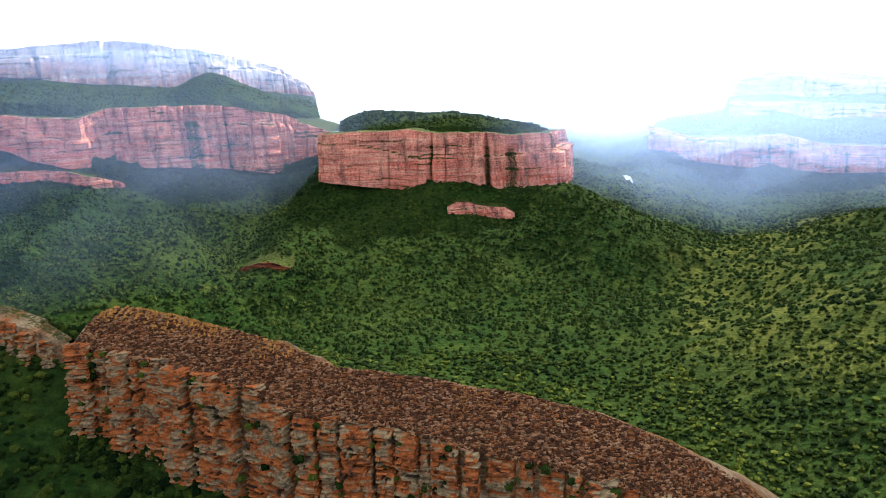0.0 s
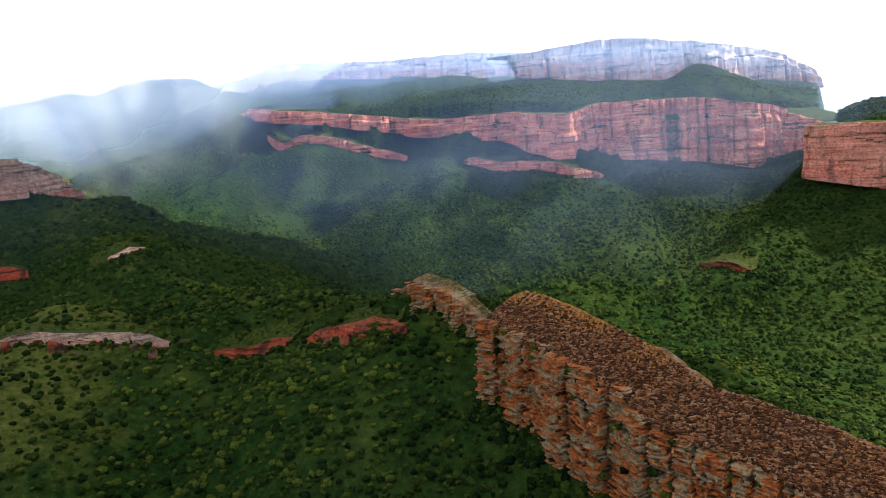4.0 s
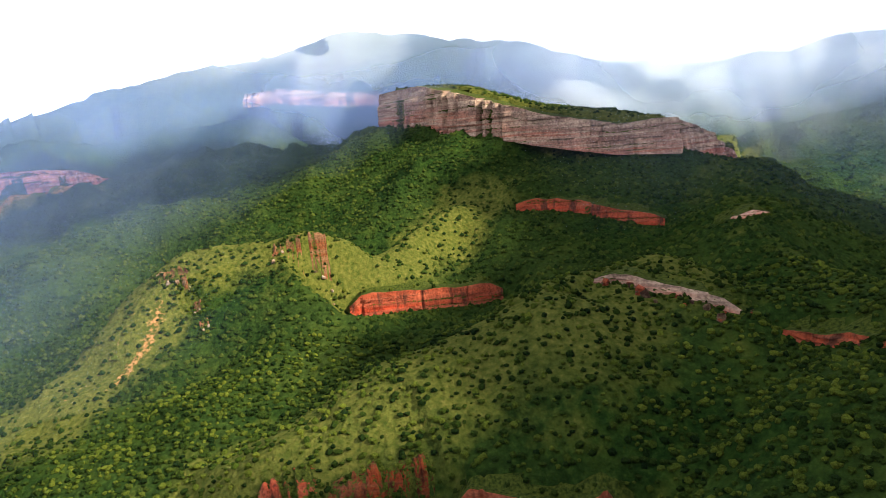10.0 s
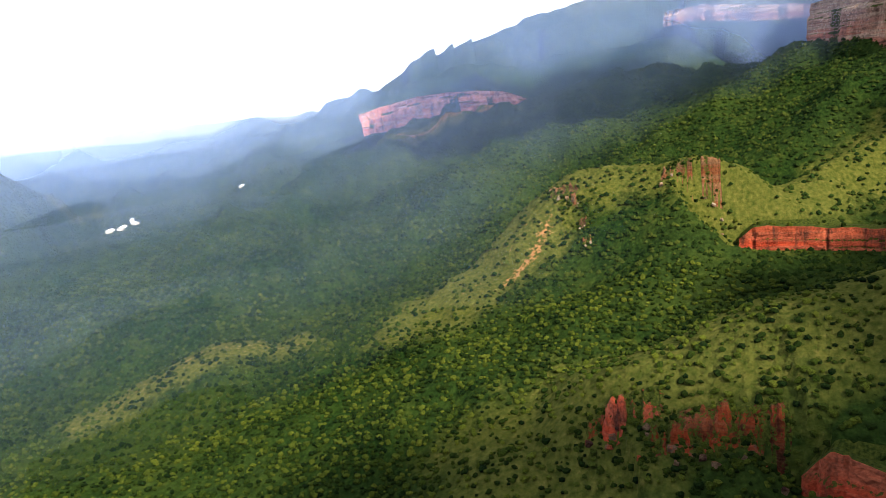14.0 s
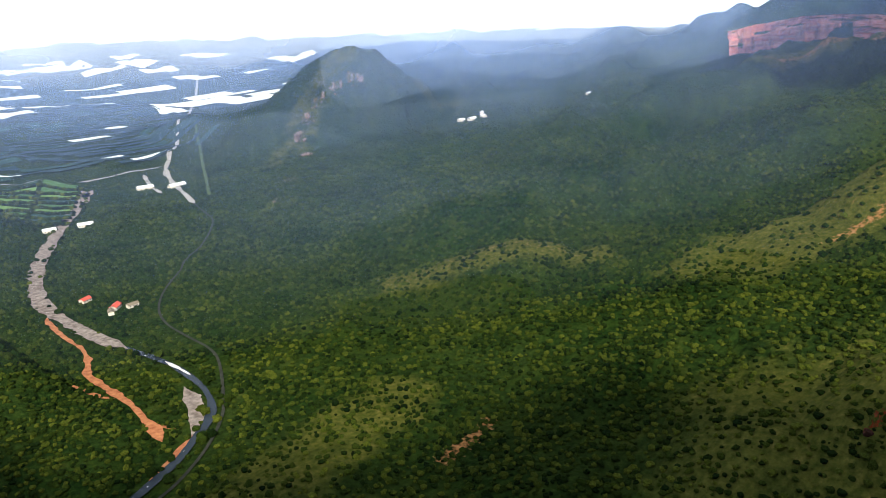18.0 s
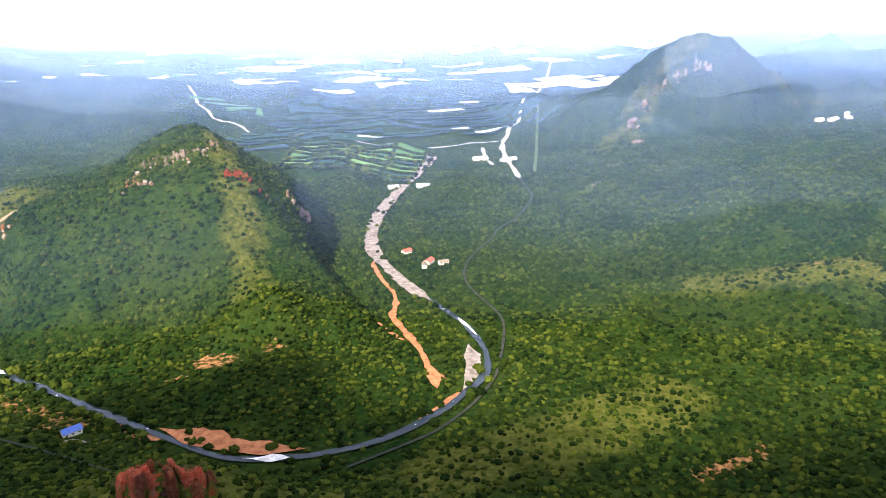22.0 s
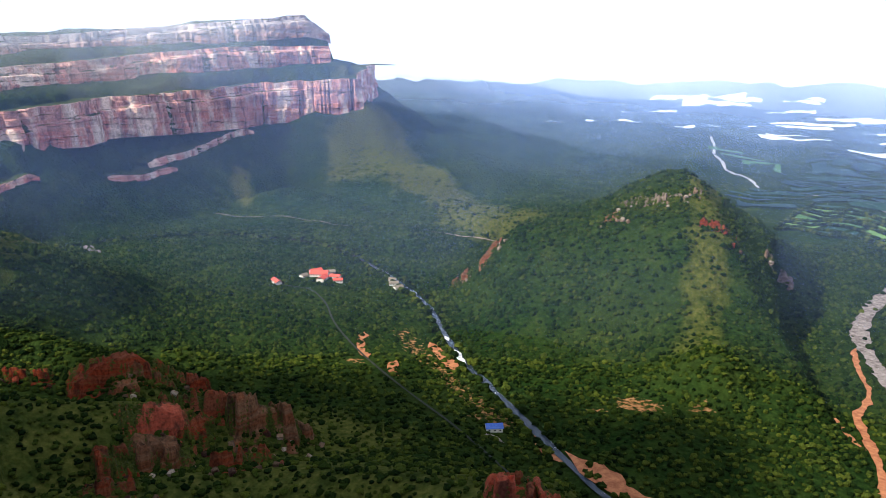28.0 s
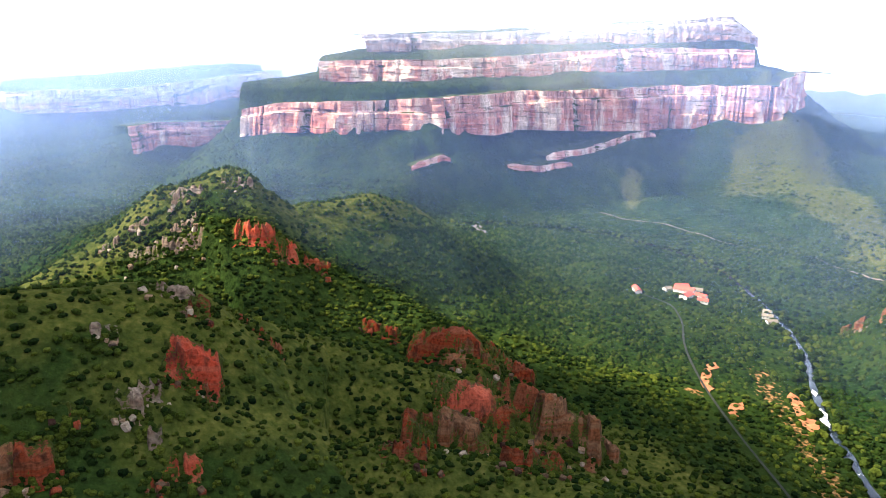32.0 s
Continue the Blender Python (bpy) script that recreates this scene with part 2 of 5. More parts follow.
def along(nodes, x, y):
    """Distance from points to a polyline, and the nodes' further values at the nearest place."""
    best = np.full(x.shape, 1e12)
    vals = np.zeros((len(nodes[0]) - 2,) + x.shape)
    for p, q in zip(nodes[:-1], nodes[1:]):
        dx, dy = q[0] - p[0], q[1] - p[1]
        u = np.clip(((x - p[0]) * dx + (y - p[1]) * dy) / (dx * dx + dy * dy + 1e-9), 0, 1)
        d = (x - p[0] - u * dx) ** 2 + (y - p[1] - u * dy) ** 2
        near = d < best
        best = np.where(near, d, best)
        for i in range(len(vals)):
            vals[i] = np.where(near, p[i + 2] + u * (q[i + 2] - p[i + 2]), vals[i])
    return np.sqrt(best), vals


def resample(nodes, step):
    p = np.array(nodes, float)
    seg = np.hypot(*(p[1:, :2] - p[:-1, :2]).T)
    s = np.r_[0, np.cumsum(seg)]
    n = max(int(s[-1] / step), 4)
    q = np.linspace(0, s[-1], n)
    return q, np.stack([np.interp(q, s, p[:, i]) for i in range(p.shape[1])], 1)


def inside(poly, x, y):
    hit = np.zeros(x.shape, bool)
    for p, q in zip(poly, poly[1:] + poly[:1]):
        if p[1] != q[1]:
            hit ^= ((p[1] > y) != (q[1] > y)) & (x < (q[0] - p[0]) * (y - p[1]) / (q[1] - p[1]) + p[0])
    return hit


# ---- the lie of the land ----
CENTRE = (-20.0, 50.0)


def pushed(nodes, depth):
    """The outline of a table mountain whose cliff line is known: the line, and the same line set back from the valley."""
    back = []
    for n in nodes:
        dx, dy = n[0] - CENTRE[0], n[1] - CENTRE[1]
        k = 1 + depth / math.hypot(dx, dy)
        back.append((CENTRE[0] + dx * k, CENTRE[1] + dy * k))
    return [(n[0], n[1]) for n in nodes] + back[::-1]


# crest lines: nodes (x, y, z), near slope, its reach, far slope
RIDGES = {
    "butte_spur": ([(266, 1071, 135), (286, 1018, 115), (307, 969, 95), (342, 945, 81), (381, 918, 67), (443, 876, 41), (533, 816, 20)], 0.42, 120, 0.26),
    "rock_ridge": ([(-228, 385, 182), (-160, 352, 172), (-88, 312, 158), (-10, 280, 142), (38, 252, 132), (72, 232, 128), (120, 198, 114), (180, 160, 74)], 1.0, 60, 0.40),
    "shoulder": ([(-228, 379, 190), (-258, 359, 193), (-323, 385, 179), (-392, 404, 175), (-479, 429, 162), (-554, 434, 167), (-629, 434, 181), (-700, 512, 196), (-760, 520, 214), (-900, 590, 238)], 0.60, 100, 0.38),
    "dome": ([(-520, 300, 182), (-507, 250, 180), (-464, 186, 174), (-464, 141, 157), (-461, 84, 146), (-442, 26, 118), (-427, -21, 101), (-400, -60, 62)], 0.55, 100, 0.40),
    "dome_back": ([(-507, 250, 178), (-430, 335, 170), (-392, 404, 172)], 0.55, 90, 0.4),
    "spur_tip": ([(-940, 250, 205), (-850, 130, 160), (-802, 71, 152), (-812, 30, 196), (-828, -37, 189), (-829, -104, 179), (-822, -139, 155), (-735, -158, 112), (-681, -199, 52), (-626, -229, 28)], 0.66, 120, 0.24),
    "misty_mountain": ([(-3300, -900, 470), (-2886, -622, 518), (-2825, -415, 547), (-2755, -151, 598), (-2749, 324, 654), (-2704, 620, 623), (-2560, 900, 530), (-2450, 1180, 465), (-2400, 1420, 440), (-2300, 1650, 450), (-2200, 1900, 480)], 0.42, 500, 0.22),
    "far_peak": ([(-2400, -700, 440), (-2270, -773, 434), (-2235, -865, 401), (-2189, -972, 329), (-2065, -1094, 255), (-1922, -1138, 180), (-1700, -1140, 90)], 0.45, 300, 0.12),
    "bare_ridge": ([(-1600, -440, 150), (-1465, -500, 160), (-1430, -587, 103), (-1447, -670, 51)], 0.35, 120, 0.15),
    "mound": ([(-475, -537, 8), (-514, -508, 31), (-547, -478, 45), (-574, -452, 54), (-600, -418, 50), (-616, -392, 28)], 0.34, 70, 0.20),
    "cone_hill": ([(-683, -1227, 4), (-751, -1248, 60), (-838, -1314, 165), (-961, -1356, 227), (-1050, -1355, 217), (-1121, -1302, 164), (-1160, -1250, 95), (-1400, -1500, 60)], 0.75, 170, 0.22),
    "far_hills": ([(-1500, -2200, 60), (-1708, -2113, 142), (-1860, -1988, 220), (-1929, -1924, 158), (-2061, -1792, 170), (-2179, -1656, 140), (-2400, -1400, 150)], 0.45, 300, 0.1),
    "river_hill": ([(328, -774, 8), (232, -786, 92), (152, -820, 120), (86, -845, 147), (52, -858, 152), (-2, -891, 112), (-62, -940, 61), (-110, -900, 6)], 0.58, 170, 0.26),
    "mesa_foot": ([(921, -1588, 165), (740, -1402, 60), (533, -1226, 24), (371, -1076, 10)], 0.42, 120, 0.15),
    "mesa_back_foot": ([(1033, -1857, 205), (990, -2100, 100), (940, -2400, 30)], 0.5, 200, 0.25),
    "knoll": ([(560, 120, 60), (606, -13, 80), (619, -70, 108), (636, -134, 153), (632, -186, 163), (620, -204, 155), (609, -245, 125), (621, -314, 119), (665, -380, 113), (726, -470, 77), (800, -560, 30)], 0.58, 110, 0.32),
    "east_ridge": ([(360, 140, 130), (358, 24, 150), (371, -36, 144), (376, -80, 133), (385, -120, 104), (380, -170, 80), (353, -200, 68), (302, -273, 49), (255, -304, 33), (225, -330, 6)], 0.62, 80, 0.42),
    "east_rib": ([(385, -290, 50), (408, -304, 56), (470, -290, 60), (560, -280, 80)], 0.62, 60, 0.42),
    "low_ridge": ([(298, -43, 78), (290, -102, 56), (269, -164, 48), (218, -231, 40), (120, -235, 58), (40, -222, 78), (-20, -205, 56), (-80, -150, 16)], 0.58, 60, 0.42),
    "north_east": ([(250, 260, 60), (420, 500, 110), (700, 800, 120), (1100, 900, 140)], 0.3, 200, 0.2),
}
# cliff lines: nodes (x, y, foot, rim), setback, rise behind the rim, its height, talus slope, reach, far slope
MESAS = {
    "butte": ([(-91, 1200, 158, 223), (-29, 1168, 147, 224), (26, 1133, 142, 225), (109, 1125, 141, 220), (194, 1110, 134, 211), (266, 1092, 134, 208), (323, 1212, 137, 206)], 270, 0.62, 36, 0.46, 110, 0.26),
    "red_wall": ([(-1339, 1335, 315, 338), (-1055, 1261, 296, 319), (-867, 1298, 256, 285), (-766, 1264, 242, 274), (-613, 1253, 233, 278), (-508, 1210, 205, 268), (-449, 1187, 196, 266), (-377, 1222, 194, 281), (-302, 1316, 183, 276), (-226, 1370, 168, 263), (-162, 1418, 147, 246), (-87, 1343, 169, 216)], 1400, 0.2, 50, 0.5, 150, 0.24),
    "table": ([(-825, 2130, 357, 409), (-784, 1778, 357, 409), (-677, 1806, 342, 417), (-538, 1843, 325, 425), (-431, 1917, 308, 403), (-328, 2018, 301, 383), (-210, 2114, 269, 362), (-132, 2200, 255, 298)], 580, 0.05, 12, 0.11, 520, 1.6),
    "table_far": ([(-3000, 2700, 400, 470), (-2512, 2855, 500, 574), (-2010, 2989, 455, 528), (-1578, 3010, 400, 514), (-1130, 2990, 365, 458), (-900, 2900, 360, 450)], 700, 0.03, 10, 0.40, 500, 0.2),
    "east_low": ([(641, 1648, 114, 169), (754, 1598, 85, 129), (887, 1524, 78, 146), (953, 1482, 65, 120), (1047, 1414, 68, 114), (1200, 1310, 65, 110)], 700, 0.22, 70, 0.40, 120, 0.08),
    "east_mid": ([(935, 1841, 165, 202), (1061, 1768, 160, 197), (1231, 1650, 150, 184), (1400, 1540, 150, 184)], 500, 0.1, 20, 0.15, 200, 1.6),
    "east_top": ([(1040, 2080, 205, 252), (1054, 2004, 214, 258), (1165, 1941, 205, 258), (1350, 1811, 201, 233), (1520, 1690, 195, 230)], 500, 0.05, 8, 0.12, 180, 1.6),
    "north_far": ([(-197, 4285, 230, 292), (240, 4277, 200, 254), (714, 4219, 190, 261), (1021, 4152, 150, 215), (1461, 4013, 80, 130), (1865, 3837, 100, 159)], 300, 0.02, 5, 0.3, 400, 0.08),
    "spur": ([(-1290, 168, 304, 366), (-1254, 195, 306, 368), (-1199, 234, 305, 374), (-1118, 283, 292, 354), (-1051, 350, 279, 321), (-991, 407, 262, 301), (-937, 466, 248, 286), (-909, 527, 249, 290), (-914, 565, 240, 289), (-928, 605, 232, 276), (-955, 645, 218, 248), (-1000, 700, 190, 215)], 500, 0.10, 10, 0.47, 420, 0.20),
    "mist_cliff": ([(-2500, -150, 415, 455), (-2461, -32, 420, 461), (-2362, 111, 395, 434), (-2347, 322, 380, 414), (-2300, 500, 360, 390)], 120, 0.1, 30, 0.42, 300, 0.5),
    "west_cliff": ([(-1743, -861, 190, 249), (-1820, -743, 198, 279), (-1898, -626, 225, 283), (-1975, -550, 222, 272), (-2096, -489, 200, 232), (-2138, -274, 190, 217), (-2156, -111, 200, 226), (-2100, 100, 200, 226)], 400, 0.5, 120, 0.26, 300, 0.11),
    "great_low": ([(1320, -440, 122, 168), (1260, -500, 136, 184), (1127, -735, 146, 204), (1104, -848, 144, 214), (1109, -995, 153, 222), (1103, -1142, 149, 226), (1059, -1376, 154, 243), (928, -1560, 176, 254), (985, -1740, 212, 288), (1060, -1850, 222, 290)], 700, 0.25, 30, 0.72, 185, 0.03),
    "great_mid": ([(1400, -640, 224, 262), (1284, -860, 237, 276), (1271, -1038, 244, 290), (1227, -1232, 262, 312), (1148, -1434, 281, 330), (1051, -1626, 297, 335)], 560, 0.25, 25, 0.15, 190, 1.6),
    "great_top": ([(1492, -800, 290, 325), (1482, -1013, 300, 339), (1455, -1130, 305, 347), (1326, -1344, 330, 377), (1206, -1515, 350, 398), (1124, -1637, 365, 418), (1110, -1720, 345, 375)], 500, 0.06, 15, 0.2, 190, 1.6),
    "east_bench": ([(1594, -298, 60, 110), (1627, -378, 70, 117), (1622, -566, 60, 117), (1660, -640, 40, 95)], 300, 0.2, 40, 0.35, 200, 0.08),
    "east_far": ([(2200, -60, 90, 140), (2190, -442, 105, 160), (2260, -905, 150, 220)], 600, 0.12, 50, 0.35, 250, 0.08),
}


def jagged(nodes, deep, seed):
    """A cliff line broken into bays and buttresses."""
    s, p = resample(nodes, 75)
    t = np.gradient(p[:, :2], axis=0)
    t /= np.hypot(*t.T)[:, None]
    sway = deep * fbm(s, s * 0 + seed, 230, 2) * np.clip(np.minimum(s, s[-1] - s) / 120, 0, 1)
    p[:, 0] += t[:, 1] * sway
    p[:, 1] -= t[:, 0] * sway
    return [tuple(q) for q in p]


for key, deep in (("butte", 50), ("red_wall", 110), ("table", 90), ("great_low", 80), ("great_mid", 70), ("great_top", 60), ("west_cliff", 90), ("east_low", 70), ("spur", 45)):
    MESAS[key] = (jagged(MESAS[key][0], deep, len(key) * 1.7), *MESAS[key][1:])
# grassy cones that stand on a table, well behind its rim
CONES = {'red_wall': ([(-321, 1442, 315), (-298, 1483, 330), (-333, 1638, 325), (-399, 1884, 325)], [(-613, 1319, 287), (-628, 1392, 315), (-645, 1556, 325)], [(-907, 1392, 309), (-948, 1556, 342)])}
# a cliff whose hill is cut back so that it stands free
FREED = {"west_cliff": 220, "mist_cliff": 120}
# spacing and depth of the ribs below a cliff
RIBBED = {"butte": (170, 55), "red_wall": (210, 110), "great_low": (190, 85), "spur": (150, 45), "west_cliff": (260, 90), "east_low": (200, 60), "mist_cliff": (240, 60)}
# how broadly a crest is rounded
ROUND = {"cone_hill": 110, "river_hill": 45, "far_hills": 60, "dome": 40, "mound": 30, "knoll": 26, "misty_mountain": 80}
# crests that fall steeply along their length
STEPPED = ("spur_tip",)
# tiers that stand on another table
ON = {"great_mid": "great_low", "great_top": "great_mid", "table": "red_wall", "east_mid": "east_low", "east_top": "east_mid"}
# rock bands cut into the slopes: line, height, how far the slope in front is lowered


def below(key, x0, x1, out, axis=0):
    """A line that follows a cliff's foot, further down the slope, between two values of x (or of y)."""
    line = []
    for n in MESAS[key][0]:
        if x0 <= n[axis] <= x1:
            dx, dy = CENTRE[0] - n[0], CENTRE[1] - n[1]
            k = out / math.hypot(dx, dy)
            line.append((n[0] + dx * k, n[1] + dy * k))
    return line


BANDS = {
    "under_wall_far": (below("red_wall", -1317, -792, 61), 17, 60),
    "striped_top": (below("great_low", -1420, -1020, 45, 1), 13, 40),
    "under_wall": (below("red_wall", -727, -399, 66), 16, 60),
    "under_butte": (below("butte", 44, 270, 51), 16, 50),
    "spur_band": ([(-910, 300), (-888, 372), (-850, 414), (-815, 462)], 15, 60),
    "red_step": ([(-777, 66), (-773, 137), (-764, 199), (-768, 240)], 24, 40),
    "dome_band": ([(-420, 322), (-447, 305), (-480, 275), (-507, 250)], 7, 40),
    "dome_band_low": ([(-247, 343), (-275, 338), (-298, 341), (-325, 352)], 9, 35),
    "dome_band_mid": ([(-340, 358), (-365, 352), (-395, 335)], 7, 30),
    "dome_wall": ([(-360, 96), (-350, 124), (-335, 156), (-318, 194)], 23, 80),
    "striped": (below("great_low", -1180, -880, 95, 1), 12, 50),
    "striped_low": (below("great_low", -820, -640, 70, 1), 9, 40),
    "spur_step": ([(-702, 462), (-690, 488), (-682, 518)], 5, 25),
    "spur_end": ([(-935, 655), (-952, 695), (-960, 740)], 14, 40),
    "slope_scar": ([(-210, 966), (-169, 941), (-136, 925)], 6, 30),
}
RIVER = [(968, -692), (911, -810), (799, -890), (669, -906), (569, -888), (417, -778), (314, -687), (247, -589), (196, -526), (155, -487), (118, -449), (74, -404), (55, -386), (37, -367), (19, -352), (1, -346), (-17, -342), (-45, -340), (-82, -344), (-107, -354), (-140, -374), (-163, -395), (-180, -410), (-197, -434), (-204, -467), (-205, -505), (-201, -542), (-185, -598), (-168, -661), (-162, -713), (-155, -762), (-159, -826), (-183, -931), (-223, -1032), (-269, -1138), (-324, -1254), (-378, -1400)]
ROAD = [(-60, -320), (-120, -343), (-139, -355), (-169, -381), (-196, -415), (-209, -442), (-233, -498), (-244, -536), (-238, -587), (-235, -638), (-248, -689), (-277, -744), (-328, -809), (-410, -915), (-447, -973), (-457, -1029), (-475, -1112), (-500, -1229)]


def height(x, y):
    r = np.hypot(x - CENTRE[0], y - CENTRE[1])
    rough = fbm(x, y, 160, 5)
    fine = fbm(x + 900, y, 38, 3)
    south = np.clip((-y - 300) / 400, 0, 1) * np.clip((1500 + x) / 500, 0, 1)
    h = 12 + 20 * np.clip((y - 100) / 600, 0, 1) + 22 * np.clip(1 - r / 260, 0, 1) - 12 * south
    h = h + np.clip((r - 2900) / 1950, 0, 1) ** 1.4 * 205
    hills = np.full(x.shape, -60.0)
    tops = np.zeros(x.shape, bool)
    for key, (nodes, s1, reach, s2) in RIDGES.items():
        w = ROUND.get(key, 16)
        wob = 1 + 0.5 * rough
        crest = np.full(x.shape, -200.0)
        for stretch in zip(nodes, nodes[1:]) if key in STEPPED else (nodes,):
            d, (z,) = along(stretch, x, y)
            d = np.sqrt(d * d + w * w) - w
            crest = np.maximum(crest, z - s1 * wob * np.minimum(d, reach) - s2 * np.maximum(d - reach, 0))
        hills = smooth_max(hills, crest, 10)
    for key, (nodes, depth, rise, cap, s1, reach, s2) in MESAS.items():
        d, _ = along([n[:2] for n in nodes], x, y)
        pin = inside(pushed(nodes, depth), x, y)
        run = np.r_[0, np.cumsum([math.hypot(q[0] - p[0], q[1] - p[1]) for p, q in zip(nodes, nodes[1:])])]
        d2, (zb, zt, along_rim) = along([(*n, q) for n, q in zip(nodes, run)], x, y)
        tops |= pin
        out = pushed(nodes, depth)
        ring = [(p[0], p[1]) for p in out] + [(out[0][0], out[0][1])]
        dr, _ = along(ring, x, y)
        dist = np.where(pin, d, dr)
        if key in FREED:
            ahead = ~pin & (d < FREED[key] + 150)
            hills = np.where(ahead, np.minimum(hills, zb - s1 * d + 1.2 * np.maximum(d - FREED[key], 0)), hills)
            hills = np.where(pin, np.minimum(hills, zt + 0.75 * np.minimum(d, dr)), hills)
        if key == "spur":
            # the grassy top falls evenly from one end of the cliff to the other
            flat, *_ = np.linalg.lstsq(np.array([(n[0], n[1], 1.0) for n in nodes]), np.array([n[3] for n in nodes]), rcond=None)
            even = np.clip(flat[0] * x + flat[1] * y + flat[2], 215, 392)
            zt = zt + (even + 21 - zt) * np.clip(d / 120, 0, 1)
        talus = zb - s1 * (1 + 0.25 * rough) * np.minimum(dist, reach) - s2 * np.maximum(dist - reach, 0)
        if key in RIBBED:
            # ribs and ravines run straight down from the cliff's buttresses and clefts
            rib = 0.22 - np.abs(fbm(along_rim, dist * 0.22 + 40 * len(key), RIBBED[key][0], 3))
            talus = talus + RIBBED[key][1] * rib * np.clip((dist - 70) / 130, 0, 1) * np.clip(2.2 - dist / (2.2 * reach), 0, 1)
        cell = 0.018 * r + np.where(r > 700, 9, 2)
        core = np.maximum(np.minimum(dr, d) - cell, 0)
        top = np.where(np.minimum(d, dr) > cell, zt + cap * (1 - np.exp(-core * rise / cap)), zb)
        new_hills = np.where(pin, np.maximum(hills, top), smooth_max(hills, talus, 10))
        for line in CONES.get(key, ()):
            dc, (zc,) = along(line, x, y)
            cone = zc - 0.55 * (np.sqrt(dc * dc + 300) - 17)
            new_hills = np.where(pin & (d > cell), np.maximum(new_hills, np.minimum(cone, zt + 0.75 * (d - cell))), new_hills)
        if key in ON:
            under = MESAS[ON[key]]
            back = inside(pushed(under[0], under[1]), x, y) & (along([n[:2] for n in under[0]], x, y)[0] > cell)
            new_hills = np.where(back, new_hills, hills)
        hills = new_hills
    h = smooth_max(h, hills, 14)
    near_river = np.clip(1.5 - along(RIVER, x, y)[0] / 60, 0, 1)
    h = h * (1 - near_river) + 0.5 * near_river
    hilly = np.clip((h - 30) / 90, 0, 1)
    gully = -np.abs(fbm(x + 300, y - 200, 260, 4)) * 52 * np.clip((r - 500) / 500, 0.4, 1) + 9
    return h + np.where(tops, 0.3, 1.0) * hilly * (rough * 10 + fine * 4 + gully * np.clip((r - 350) / 500, 0, 1)) * np.clip(r / 500, 0.35, 1.6)


# bands whose top runs level
LEVEL = {"red_step": 130.0}


def band_nodes(key):
    """A band's line with the height of the uncut slope."""
    line, tall, reach = BANDS[key]
    q, p = resample(line, 12)
    z = height(p[:, 0], p[:, 1])
    if key in LEVEL:
        z = np.full(len(z), LEVEL[key])
    elif len(z) > 9:
        z = np.convolve(np.pad(z, 4, mode="edge"), np.ones(9) / 9, "valid")
    return [(a, b, c) for (a, b), c in zip(p[:, :2], z)], tall, reach


CUTS = {key: band_nodes(key) for key in BANDS}


def cut_height(x, y):
    """The land with the ground in front of each rock band lowered to the band's foot."""
    h = height(x, y)
    r = np.hypot(x - CENTRE[0], y - CENTRE[1])
    for nodes, tall, reach in CUTS.values():
        far = 1.0 + np.hypot(np.mean([n[0] for n in nodes]) - x, np.mean([n[1] for n in nodes]) - y)
        close = far < 500
        if not close.any():
            continue
        xs, ys, rs_ = x[close], y[close], r[close]
        d, (z, rl) = along([(*n, math.hypot(n[0] - CENTRE[0], n[1] - CENTRE[1])) for n in nodes], xs, ys)
        front = rs_ < rl + 0.018 * rs_ + 2
        past = np.zeros(xs.shape)
        for p, q in ((nodes[0], nodes[1]), (nodes[-1], nodes[-2])):
            ux, uy = p[0] - q[0], p[1] - q[1]
            past = np.maximum(past, ((xs - p[0]) * ux + (ys - p[1]) * uy) / math.hypot(ux, uy))
        floor = z - tall - 0.2 * d + 0.9 * np.maximum(d - reach, 0) + 1.0 * past
        h[close] = np.where(front, np.minimum(h[close], floor), h[close])
    return h


def grid_mesh(name, verts, nu, nv, closed, colour=None, layer="cover"):
    """A mesh of quads over nv rows of nu points each, with a colour layer on its points."""
    i = np.arange(nv - 1)[:, None] * nu
    j = np.arange(nu if closed else nu - 1)[None]
    k = (j + 1) % nu
    quads = np.stack([i + j, i + k, i + nu + k, i + nu + j], -1).reshape(-1, 4)
    me = bpy.data.meshes.new(name)
    me.vertices.add(len(verts))
    me.vertices.foreach_set("co", np.asarray(verts, np.float32).ravel())
    me.loops.add(quads.size)
    me.loops.foreach_set("vertex_index", quads.ravel().astype(np.int32))
    me.polygons.add(len(quads))
    me.polygons.foreach_set("loop_start", np.arange(0, quads.size, 4, dtype=np.int32))
    me.polygons.foreach_set("use_smooth", np.ones(len(quads), bool))
    me.update(calc_edges=True)
    if colour is not None:
        a = me.attributes.new(layer, "FLOAT_COLOR", "POINT")
        a.data.foreach_set("color", np.asarray(colour, np.float32).ravel())
    return me


N_AZ, RATIO, R0, R1 = 1000, 1.0165, 12.0, 4880.0
N_R = int(math.log(R1 / R0) / math.log(RATIO)) + 1
az = np.linspace(0, 2 * np.pi, N_AZ, endpoint=False)
rad = R0 * RATIO ** np.arange(N_R)
rad[0] = 0.05
GX, GY = CENTRE[0] + rad[:, None] * np.sin(az)[None], CENTRE[1] + rad[:, None] * np.cos(az)[None]
GZ = cut_height(GX, GY)


